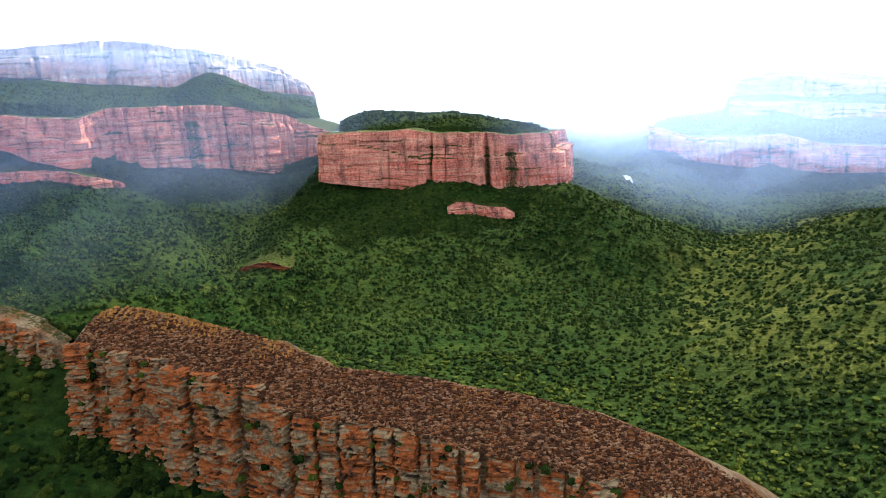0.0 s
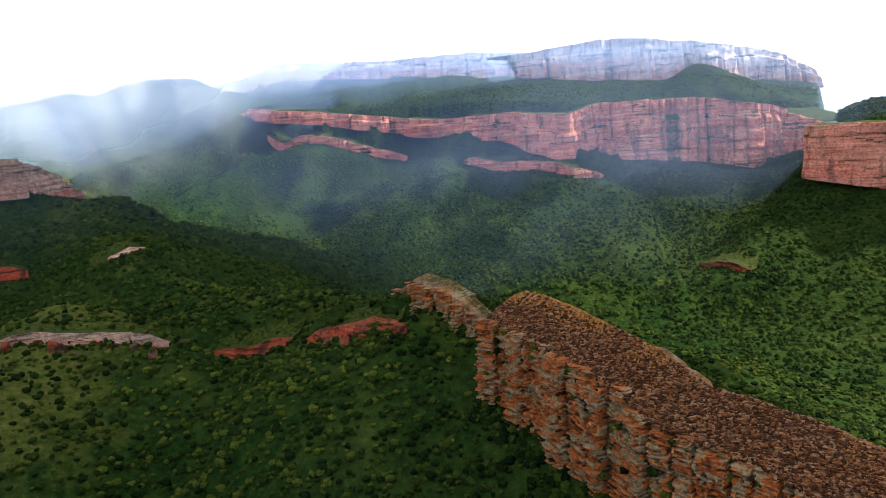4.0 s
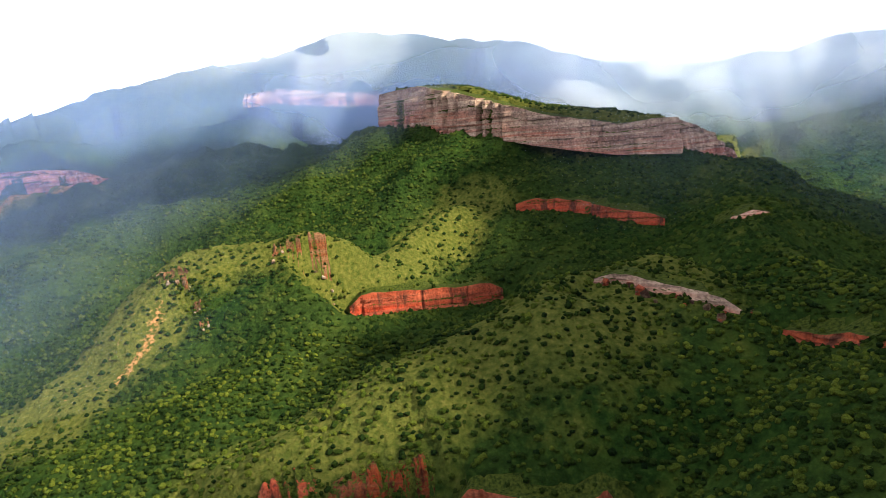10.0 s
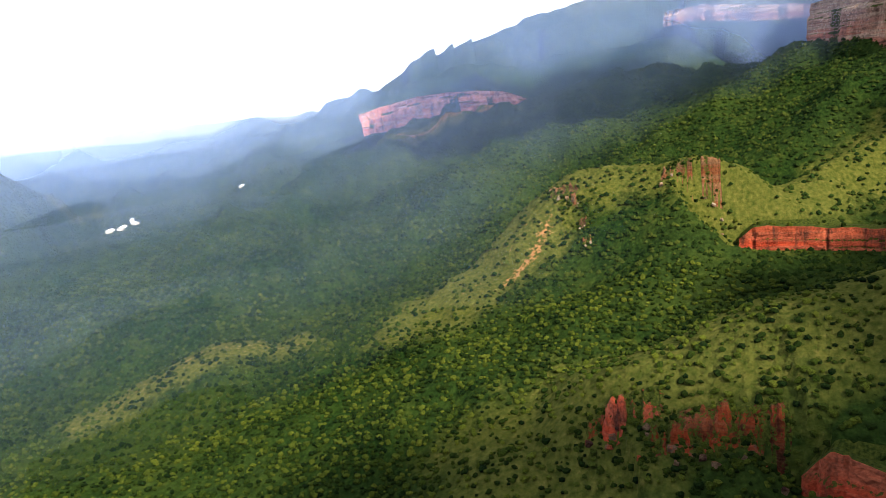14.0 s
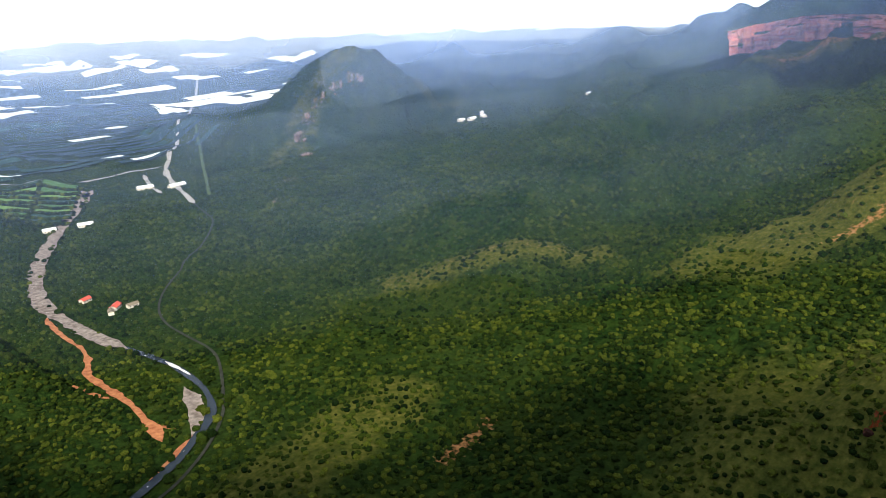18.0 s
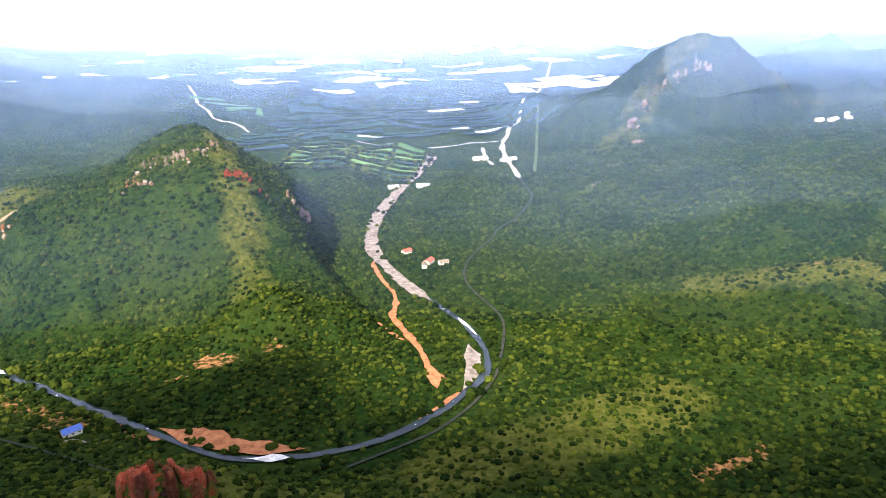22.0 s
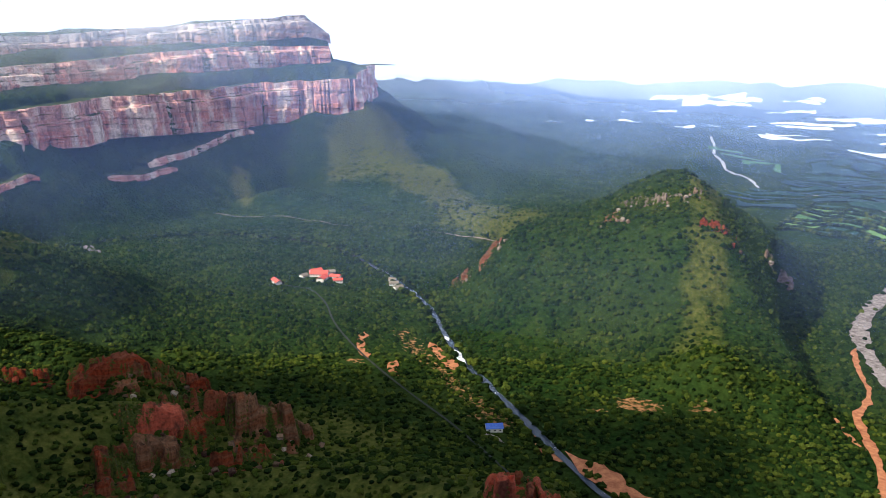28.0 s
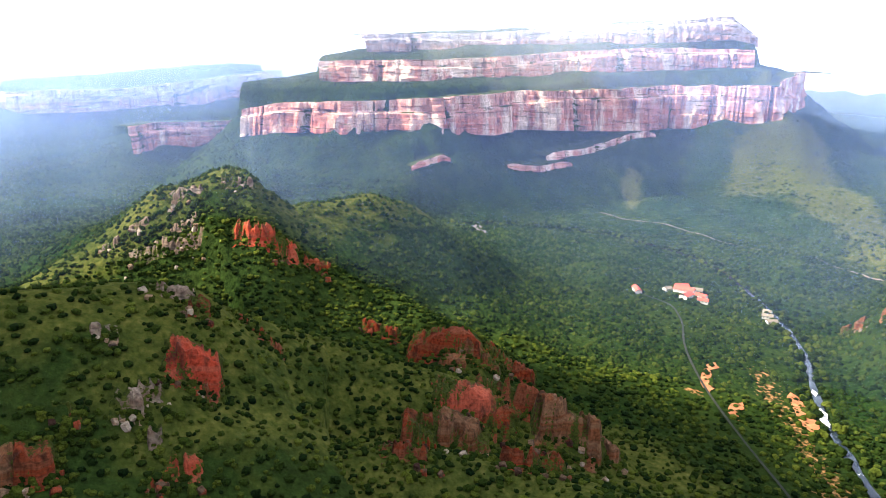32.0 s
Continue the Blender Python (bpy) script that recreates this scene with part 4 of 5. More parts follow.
def field(x, y, w, l, turn, material, label, lift=1.6):
    """A worked field with its own raised edge, cut into rows."""
    a = radians(turn)
    n, m = max(int(l / 14), 3), max(int(w / 14), 3)
    u, v = np.meshgrid(np.linspace(-0.5, 0.5, n), np.linspace(-0.5, 0.5, m))
    px, py = u * l, v * w
    X, Y = x + px * math.cos(a) - py * math.sin(a), y + px * math.sin(a) + py * math.cos(a)
    Z = ground_z(X, Y) + lift
    ob = new("field", grid_mesh("field", np.stack([X, Y, Z], -1).reshape(-1, 3), n, m, False))
    ob.data.materials.append(material)
    return tagged(ob, label, "field", group="fields of the plain")


rs = np.random.RandomState(11)
PLOT = [Vector(c) for c in ((-62, -1310), (-285, -1150), (-392, -1455), (-125, -1545))]
HEDGES = []
for i in range(8):
    for j in range(4):
        u, v = (j + 0.5) / 4, (i + 0.5) / 8
        mid = PLOT[0].lerp(PLOT[1], u).lerp(PLOT[3].lerp(PLOT[2], u), v)
        side = PLOT[0].lerp(PLOT[3], v) - PLOT[1].lerp(PLOT[2], v)
        deep = PLOT[0].lerp(PLOT[1], u) - PLOT[3].lerp(PLOT[2], u)
        HEDGES.append((mid + deep / 16, side / 4))
        if j == 0:
            HEDGES.append((mid + side / 8, deep / 8))
        field(mid.x, mid.y, deep.length / 8 * 0.66, side.length / 4 * (0.8 + 0.1 * rs.rand()), math.degrees(math.atan2(side.y, side.x)), CROP[(0, 1, 0, 1, 2)[rs.randint(5)]], "green strip field between dark windbreaks")
for i in range(210):
    # long dark orchard strips, in blocks that lie side by side
    row, col = i // 7, i % 7
    x, y = -60 - 110 * col - 12 * row + 60 * rs.rand(), -1520 - 46 * row - 22 * col + 30 * rs.rand()
    if rs.rand() < 0.16:
        continue
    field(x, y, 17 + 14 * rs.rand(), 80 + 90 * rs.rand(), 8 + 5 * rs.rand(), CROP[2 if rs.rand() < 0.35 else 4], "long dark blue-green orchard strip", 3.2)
# plots given the near-white crop colour
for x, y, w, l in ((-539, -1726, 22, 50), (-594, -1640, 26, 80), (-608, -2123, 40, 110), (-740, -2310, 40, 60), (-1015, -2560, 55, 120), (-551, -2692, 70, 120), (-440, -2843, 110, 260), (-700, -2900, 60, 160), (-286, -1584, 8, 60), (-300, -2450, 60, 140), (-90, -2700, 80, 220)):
    field(x, y, w, l, 10, CROP[3], "very pale field on the plain", 4.2)
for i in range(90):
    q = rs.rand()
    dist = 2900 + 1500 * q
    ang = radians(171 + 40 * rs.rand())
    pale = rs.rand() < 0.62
    field(CENTRE[0] + dist * math.sin(ang), CENTRE[1] + dist * math.cos(ang), 40 + 90 * rs.rand(), 110 + 240 * rs.rand(), -6 + 20 * rs.rand(), CROP[3 if pale else 4], "very pale far field" if pale else "blue-green far orchard block", 2.0 + 0.04 * i)
for x, y, w, l in ((40, -2180, 50, 130), (-10, -2110, 30, 100), (95, -2260, 40, 100), (900, -2900, 70, 260), (640, -3300, 80, 260), (1200, -2600, 50, 200), (1500, -3100, 90, 300)):
    field(x, y, w, l, 8, CROP[1 if y > -2300 else 3], "bright field on the plain", 2.4)


# ---- buildings ----
WALL = plain("cream_plaster", (0.55, 0.48, 0.38), (0.68, 0.62, 0.52), 0.8)
ROOFS = {"red": plain("red_roof", (0.42, 0.06, 0.04), (0.55, 0.11, 0.07), 1.2, 0.6), "white": plain("white_roof", (0.66, 0.66, 0.64), (0.8, 0.8, 0.78), 1.0, 0.6), "blue": plain("blue_roof", (0.05, 0.09, 0.30), (0.10, 0.16, 0.42), 1.0, 0.5), "grey": plain("grey_thatch", (0.14, 0.11, 0.08), (0.22, 0.18, 0.13), 1.0, 0.9)}
GLASS = Nodes("dark_window", 0.15, 0.5).done((0.02, 0.025, 0.03))


def house(x, y, w, l, turn, roof, label):
    base = float(ground_z(x, y)) + 0.3
    ob = tagged(new("house"), label, "house")
    ob.matrix_world = pose(x, y, base, 0, 0, turn)
    h, rise, eave = 3.2, 0.32 * w, 0.6
    bm = bmesh.new()
    bmesh.ops.create_cube(bm, size=1, matrix=Matrix.Translation((0, 0, h / 2 - 0.5)) @ Matrix.Diagonal((l, w, h + 1, 1)))
    part("wall", bm, WALL, ob)
    for side in (1, -1):
        bm = bmesh.new()
        lo, hi = side * (w / 2 + eave), 0.0
        zl, zh = h - 0.2, h + rise
        vs = [bm.verts.new(c) for c in ((-l / 2 - eave, lo, zl), (l / 2 + eave, lo, zl), (l / 2 + eave, hi, zh), (-l / 2 - eave, hi, zh), (-l / 2 - eave, lo, zl + 0.25), (l / 2 + eave, lo, zl + 0.25), (l / 2 + eave, hi, zh + 0.25), (-l / 2 - eave, hi, zh + 0.25))]
        for f in ((0, 1, 2, 3), (7, 6, 5, 4), (0, 4, 5, 1), (1, 5, 6, 2), (2, 6, 7, 3), (3, 7, 4, 0)):
            bm.faces.new([vs[k] for k in f])
        bmesh.ops.recalc_face_normals(bm, faces=bm.faces)
        part("roof", bm, ROOFS[roof], ob)
    for k in range(max(int(l / 4), 2)):
        for side in (1, -1):
            bm = bmesh.new()
            bmesh.ops.create_cube(bm, size=1, matrix=Matrix.Translation((-l / 2 + (k + 0.5) * l / max(int(l / 4), 2), side * (w / 2 + 0.03), 1.6)) @ Matrix.Diagonal((1.4, 0.12, 1.2, 1)))
            part("window", bm, GLASS, ob)
    return ob


# the blue-roofed house stands in for a tent by the river
for x, y, w, l, turn, roof, lab in (
    (492, -717, 12, 24, 20, "red", "red-roofed main building of a lodge among trees"), (479, -705, 10, 18, 100, "red", "red-roofed side wing of a lodge"), (505, -728, 9, 16, 60, "red", "red-roofed cottage of a bush lodge"),
    (469, -720, 8, 14, 10, "red", "red-roofed cottage of a bush lodge"), (486, -735, 8, 12, 40, "grey", "grey-roofed lodge building among trees"), (511, -708, 7, 10, 80, "grey", "grey-roofed lodge building among trees"), (457, -708, 7, 12, 30, "red", "red-roofed cottage of a bush lodge"),
    (530, -673, 8, 20, -35, "red", "long low red-roofed building by the road"), (127, -416, 8, 13, 30, "blue", "blue-roofed house standing in for a tent near the river"),
    (-196, -768, 7, 12, 30, "red", "red-roofed farmhouse in the bush"), (-214, -722, 8, 14, 50, "red", "red-roofed farmhouse in the bush"), (-230, -714, 6, 12, 10, "grey", "grey thatched farm building in the bush"), (-205, -708, 6, 10, 75, "grey", "grey thatched farm building in the bush"),
    (-1128, -1118, 10, 26, 20, "white", "white-roofed farm building on the slope"), (-1150, -1104, 9, 18, 70, "white", "white-roofed farm shed on the slope"), (-1112, -1136, 9, 16, 0, "white", "white-roofed farm shed on the slope"), (-1165, -1125, 8, 14, 40, "white", "white-roofed farm shed on the slope"), (-1400, -1010, 8, 16, 10, "white", "small white-roofed building far off"),
    (392, -742, 7, 12, 30, "grey", "grey-roofed camp building by the river"), (378, -728, 7, 12, 60, "grey", "grey-roofed camp building by the river"), (402, -757, 6, 9, 10, "grey", "grey camp building by the river"),
    (-300, -1120, 9, 22, -10, "white", "white farm shed beside the fields"), (-250, -1130, 9, 18, 0, "white", "white farm shed beside the fields"), (-520, -1300, 12, 34, 15, "white", "white packing shed by the road"), (-470, -1330, 12, 30, 0, "white", "white packing shed by the road"),
):
    house(x, y, w, l, turn, roof, lab)
ribbon("house_yard", [(135, -405), (122, -402), (112, -398)], 12, 1.0, PALE_SAND, "pale swept yard in front of a house", "yard", 3, 0.3)

# ---- the rock ridge ----
RIDGE_FRONT = [(-182, 332, 165, 192), (-168, 330, 150, 193), (-152, 322, 138, 191), (-121, 299, 124, 187), (-98, 283, 122, 184), (-80, 268, 120, 177), (-40, 254, 122, 173), (1, 236, 132, 171), (27, 224, 140, 168), (52, 211, 142, 160), (75, 200, 136, 147), (95, 190, 126, 131)]
PEAK_ROOF = ((0.25, -2.6), (0.6, -6.5), (1.0, -9.5), (1.3, -4.0), (2.0, 22.0))
CREST_SEED = 4.4
ridge = cliff("rock_ridge", "weathered orange-grey sandstone ridge with a rubble-strewn brown top", RIDGE_FRONT, WEATHERED, 1.3, 34, 22, 2.6, 24, CREST_SEED, profile=PEAK_ROOF, cap_moss=0.1, sink=3.0)
ridge["category"] = "rock ridge"
STACK_FRONT = [(-268, 368, 165, 190), (-248, 362, 156, 201), (-228, 356, 156, 199), (-208, 352, 160, 192), (-196, 352, 163, 182)]
stack = cliff("rocky_crag", "blocky pale sandstone crag beside the ridge", STACK_FRONT, WEATHERED, 1.3, 24, 8, 2.4, 14, 9.1, profile=((0.4, -1.5), (1.0, -2.0), (1.8, 12.0)), cap_moss=0.62, sink=2.5)
stack["category"] = "rock crag"


def block(seed):
    """A rough bedded block, its corners chipped."""
    rs = np.random.RandomState(seed)
    bm = bmesh.new()
    bmesh.ops.create_cube(bm, size=2.0)
    bmesh.ops.bevel(bm, geom=list(bm.edges), offset=0.28, segments=1, affect="EDGES")
    for v in bm.verts:
        v.co += Vector(rs.rand(3) - 0.5) * 0.34
    bmesh.ops.triangulate(bm, faces=bm.faces)
    co = np.array([v.co[:] for v in bm.verts])
    bm.verts.index_update()
    tr = np.array([[v.index for v in f.verts] for f in bm.faces])
    bm.free()
    return co, tr


BLOCKS = [block(i) for i in range(6)]


def stone_material(name, dark, mid, light, spread=0.25):
    n = Nodes(name, 0.96, 0.04)
    obj = n.node("ShaderNodeObjectInfo")
    isl = n.math("FRACT", n.math("ADD", n.pos.outputs["Random Per Island"], obj.outputs["Random"]))
    area = n.math("ADD", n.noise(0.11, 5, (1, 1, 1.6)), n.math("MULTIPLY", n.math("SUBTRACT", isl, 0.5), spread))
    c = n.ramp(area, (0.28, dark), (0.38, mid), (0.48, mid), (0.55, light), (0.64, light), (0.76, dark))
    c = n.mix(n.ramp(n.noise(0.5, 5), (0.5, (0, 0, 0)), (0.7, (0.5, 0.5, 0.5))), c, dark)
    c = n.mix(1.0, c, n.ramp(n.noise(1.6, 6), (0.3, (0.6, 0.6, 0.6)), (0.7, (1.2, 1.2, 1.2))), "MULTIPLY")
    return n.done(c, n.noise(1.8, 7), 0.8, 0.5)


STONE = stone_material("chipped_orange_sandstone", (0.024, 0.016, 0.011), (0.25, 0.070, 0.017), (0.20, 0.135, 0.070), 0.2)
RUBBLE = stone_material("brown_rubble", (0.042, 0.017, 0.008), (0.150, 0.052, 0.016), (0.21, 0.11, 0.055), 0.8)
BLOCK_MESHES = []
for co, tr in BLOCKS:
    me = bpy.data.meshes.new("rock")
    me.from_pydata(co.tolist(), [], tr.tolist())
    me.materials.append(STONE)
    BLOCK_MESHES.append(me)


def wall_frame(nodes, step=1.0):
    s, p = resample(nodes, step)
    t = np.gradient(p[:, :2], axis=0)
    t /= np.hypot(*t.T)[:, None]
    nrm = np.stack([t[:, 1], -t[:, 0]], 1)
    nrm *= np.sign((nrm * (np.array(CENTRE) - p[:, :2])).sum(1))[:, None]
    return s, p, t, nrm


def masonry(thing, nodes, jag, cliff_seed, count, rs, bed=(0.7, 2.0), wide=(5.0, 19.0), proud=2.2, meshes=None, material=None):
    """Bedded blocks in upright columns parted by clefts, as the rock has weathered: count of them as parts, the rest joined."""
    s, p, t, nrm = wall_frame(nodes)
    made, at = [], 0.0
    beds = [(bed[0] + (bed[1] - bed[0]) * rs.rand() ** 1.5, rs.rand() ** 1.5 * 2.6) for _ in range(60)]
    while at < s[-1] - 2:
        w = wide[0] + (wide[1] - wide[0]) * rs.rand()
        jut, tilt, crown = proud * (rs.rand() * 2.0 - 0.9), rs.rand() * 3 - 1.5, rs.rand() * 2 - 1.4
        i0 = min(int(at), len(s) - 1)
        i1 = min(int(at + w), len(s) - 1)
        z, foot, rim = 0.0, p[i0:i1 + 1, 2].min() - 1, p[i0:i1 + 1, 3].mean() + crown
        z, level = rim + 1.0, -1
        while z > foot:
            level += 1
            hgt = beds[level % 60][0]
            z -= hgt
            set_in = beds[level % 60][1] + rs.rand() * 0.9 + 2.4 * value_noise(np.array(at / 17.0 + 3), np.array(level * 0.31))
            x = at + 0.5 * rs.rand()
            while x < at + w - 1.6:
                l = min(1.2 + 5.5 * rs.rand() ** 1.8, at + w - 1.0 - x)
                i = min(int(x + l / 2), len(s) - 1)
                u = (z - p[i, 2]) / max(p[i, 3] - p[i, 2], 1)
                S = s[i] + cliff_seed * 371
                out = float(jag * (fbm(np.array(S), np.array(3.3), 110, 3) + 0.25)) + jut - set_in - 2.6 * (u - 0.5) * 1.6 + rs.rand() * 0.9
                q = p[i, :2] + nrm[i] * out
                if rs.rand() < 0.9:
                    made.append((q[0], q[1], z + hgt / 2, math.degrees(math.atan2(t[i, 1], t[i, 0])) + rs.rand() * 12 - 6, tilt, l * 0.56, 1.8 + rs.rand(), hgt * 0.56))
                x += l + 0.12
        at += w + 0.5 + 2.4 * rs.rand() ** 2
    made = np.array(made)
    chosen = np.zeros(len(made), bool)
    chosen[rs.permutation(len(made))[:count]] = True
    for k, row in enumerate(made[chosen]):
        ob = new("rock", (meshes or BLOCK_MESHES)[k % len(BLOCK_MESHES)])
        ob.parent = thing
        ob.matrix_basis = pose(*row[:3], 0, row[4], row[3]) @ Matrix.Diagonal((*row[5:8], 1))
    rest = made[~chosen]
    if len(rest):
        a = np.radians(rest[:, 3])
        vs, ts = [], []
        for k, row in enumerate(rest):
            co, tr = BLOCKS[k % len(BLOCKS)]
            c = co * row[5:8]
            vs.append(np.stack([c[:, 0] * math.cos(a[k]) - c[:, 1] * math.sin(a[k]), c[:, 0] * math.sin(a[k]) + c[:, 1] * math.cos(a[k]), c[:, 2] + c[:, 0] * math.sin(math.radians(row[4]))], 1) + row[:3])
            ts.append(tr)
        sizes = np.cumsum([0] + [len(v) for v in vs[:-1]])
        ob = tri_mesh("rock_face", np.concatenate(vs), np.concatenate([t2 + o for t2, o in zip(ts, sizes)]), material or STONE)
        ob.parent = thing
        ob["kind"] = "stuff"


rs = np.random.RandomState(5)
masonry(ridge, RIDGE_FRONT, 22, CREST_SEED, 290, rs, (0.45, 1.5), (4.0, 15.0), 3.0)
masonry(stack, STACK_FRONT, 8, 9.1, 90, rs, (0.45, 1.5), (3.0, 8.0), 2.8)

# fallen and standing blocks on the red outcrops
RED_STONE = stone_material("broken_red_rock", (0.030, 0.014, 0.010), (0.155, 0.032, 0.014), (0.085, 0.052, 0.032), 0.5)
RED_BLOCKS = []
for co, tr in BLOCKS:
    me = bpy.data.meshes.new("rock")
    me.from_pydata(co.tolist(), [], tr.tolist())
    me.materials.append(RED_STONE)
    RED_BLOCKS.append(me)
GREY_STONE = stone_material("weathered_brown_rock", (0.05, 0.036, 0.028), (0.17, 0.105, 0.062), (0.26, 0.20, 0.15))

for key, thing, (nodes, tall, reach) in OUTCROPS:
    n = 14
    for k in range(n):
        a, b = nodes[rs.randint(0, len(nodes) - 1)], rs.rand()
        dx, dy = CENTRE[0] - a[0], CENTRE[1] - a[1]
        d = math.hypot(dx, dy)
        off = 3 + (rs.rand() ** 2) * 14
        x, y = a[0] + dx / d * off - dy / d * (b * 16 - 8), a[1] + dy / d * off + dx / d * (b * 16 - 8)
        size = 1.0 + 2.8 * rs.rand() ** 2
        ob = new("rock", RED_BLOCKS[k % len(RED_BLOCKS)])
        ob.parent = thing
        ob.matrix_basis = pose(x, y, float(ground_z(x, y)) + size * 0.3, rs.rand() * 30, rs.rand() * 30, rs.rand() * 360) @ Matrix.Diagonal((size, size * 0.8, size * (0.6 + 0.8 * rs.rand()), 1))

def buttress(x, y, wide, tall, material, label, seed):
    """A ribbed mass of rock that breaks out of a slope, steep in front and running back into the hill, its foot at x, y."""
    r4 = np.random.RandomState(seed)
    to = np.array((CENTRE[0] - x, CENTRE[1] - y))
    to /= np.hypot(*to)
    side = np.array((to[1], -to[0]))
    deep = 1.5 * tall + 0.25 * wide
    nu, nv = int(np.clip(wide * 1.5, 22, 84)), int(np.clip(deep * 1.5, 18, 60))
    u, v = np.meshgrid(np.linspace(-1, 1, nu), np.linspace(-0.2, 1, nv))
    a, b = u * wide * 0.5 + seed * 53, v * deep
    wave = 0.16 * fbm(a, a * 0 + seed, 9, 2)
    v2 = v + wave
    knob = np.clip((fbm(a, b * 0.3 + seed, 8.0, 2) + 0.1) * 6, 0, 1)
    rib = np.abs(fbm(a + 1.5 * fbm(a, b, 5, 2), b * 0.12 + seed, 3.6, 2))
    fine = fbm(a * 1.0, b * 0.5 + seed, 2.0, 2)
    edge = np.clip(2.2 * (1 - np.abs(u) ** 2.5 + 0.5 * fbm(b + seed, a * 0.2, 7, 2)), 0, 1) * np.clip((1 - v) * 3, 0, 1)
    lift = tall * np.clip(v2 / 0.16, 0, 1) ** 0.8 * np.clip(1 - v2, 0, 1) ** 0.9
    bulk = lift * (0.42 + 0.5 * knob) - 2.6 * np.clip(rib * 2.4, 0, 1) * np.clip(lift / 4, 0, 1) + 1.1 * fine
    out = -b + 0.10 * tall * knob
    X, Y = x + to[0] * out + side[0] * u * wide * 0.5, y + to[1] * out + side[1] * u * wide * 0.5
    z = ground_z(X, Y) - 1.6 + edge * (bulk + 1.9)
    moss = 0.22 + 0.36 * np.clip(rib * 2.2, 0, 1) + 0.30 * (1 - knob) + 0.5 * np.clip(v2 - 0.45, 0, 0.5) + 0.3 * fbm(a, b, 12, 2) + 0.4 * (1 - edge)
    col = np.stack([np.clip(v, 0, 1), moss, v * 0, v * 0 + 1], -1)
    ob = new("rock_outcrop", grid_mesh("rock_outcrop", np.stack([X, Y, z], -1).reshape(-1, 3), nu, nv, False, col.reshape(-1, 4), "bed"))
    ob.data.materials.append(material)
    ob.data.polygons.foreach_set("use_smooth", np.zeros(len(ob.data.polygons), bool))
    for k in range(4 if wide > 8 else 2):
        a, off, size = (r4.rand() - 0.5) * wide * 1.2, 1 + r4.rand() * 0.4 * wide, (0.05 + 0.08 * r4.rand()) * min(wide, 20)
        bx, by = x + to[0] * off + side[0] * a, y + to[1] * off + side[1] * a
        rock = new("rock", (RED_BLOCKS if material in (DARK_RED, BRIGHT_RED) else BROWN_BLOCKS)[k])
        rock.parent = ob
        rock.matrix_basis = pose(bx, by, float(ground_z(bx, by)) + size * 0.3, r4.rand() * 30, r4.rand() * 30, r4.rand() * 360) @ Matrix.Diagonal((size, size * 0.8, size * (0.6 + 0.8 * r4.rand()), 1))
    return tagged(ob, label, "rock outcrop", group="rock outcrops")


BROWN_BLOCKS = []
for me in RED_BLOCKS:
    me = me.copy()
    me.materials[0] = GREY_STONE
    BROWN_BLOCKS.append(me)
STANDS = []
KINDS = {"r": (BRIGHT_RED, "bright red fluted rock face standing out of a green slope"), "d": (DARK_RED, "dark red fluted rock buttress among bushes"), "b": (BROWN_ROCK, "weathered brown and orange rock outcrop with deep cracks"), "p": (KNOB_ROCK, "pale grey-brown rock knob among bushes")}
# rocks above the river, on the ridge's end
STANDS += [(297, -231, 37.1, 22.7, 'r'), (281, -187, 21.9, 30.1, 'd'), (270, -212, 31.6, 28.1, 'b'), (277, -247, 24.2, 23.0, 'd'), (231, -226, 17.1, 21.4, 'd'), (221, -240, 22.2, 27.3, 'd'), (286, -277, 56.6, 26.1, 'd'), (250, -287, 41.7, 39.6, 'b'), (263, -168, 27.8, 15.2, 'd'), (240, -308, 24.3, 18.4, 'b')]
# the rib behind it
STANDS += [(386, -281, 52.8, 22.8, 'd'), (369, -333, 35.9, 18.7, 'd'), (440, -250, 28.8, 13.3, 'd'), (368, -301, 27.6, 17.4, 'b')]
# red and pale rocks on the near ridge
STANDS += [(296, -55, 24.7, 27.1, 'r'), (347, -74, 11.2, 14.8, 'd'), (362, -62, 22.0, 9.7, 'p'), (323, -19, 12.3, 7.6, 'p'), (280, -19, 13.5, 12.0, 'p'), (287, -32, 10.7, 9.4, 'p'), (291, -59, 6.3, 7.6, 'b'), (277, 7, 10.0, 9.2, 'd'), (254, 24, 13.5, 18.7, 'd'), (255, 32, 11.9, 18.2, 'b'), (257, 17, 6.3, 11.7, 'd'), (244, -35, 14.9, 11.9, 'r'), (265, -28, 5.9, 11.4, 'p'), (240, -22, 7.3, 8.5, 'd'), (371, -276, 18.0, 6.8, 'b')]
# the knoll
STANDS += [(530, -185, 48.3, 15.5, 'r'), (521, -229, 22.6, 8.9, 'd'), (606, -74, 11.8, 12.5, 'p'), (569, -100, 32.0, 8.8, 'p'), (578, -129, 17.8, 5.6, 'p'), (562, -124, 26.7, 5.6, 'p'), (608, -98, 15.1, 6.6, 'p'), (609, -141, 25.0, 9.1, 'p'), (604, -187, 26.4, 10.1, 'p'), (356, -114, 22.2, 7.7, 'd')]
# the low ridge's end
STANDS += [(36, -208, 34.0, 24.0, 'r'), (24, -208, 20.0, 20.0, 'd'), (48, -220, 22.0, 17.0, 'd'), (302, -756, 19.0, 16.7, 'b'), (260, -755, 25.6, 13.2, 'b')]
# broken rocks under the dome
STANDS += [(-390, 6, 30.4, 14.3, 'r'), (-371, 28, 24.4, 13.1, 'd'), (-372, 47, 29.0, 16.4, 'd'), (-373, 65, 22.6, 11.5, 'd'), (-394, -14, 16.1, 5.8, 'd'), (-371, 77, 27.8, 12.0, 'd')]
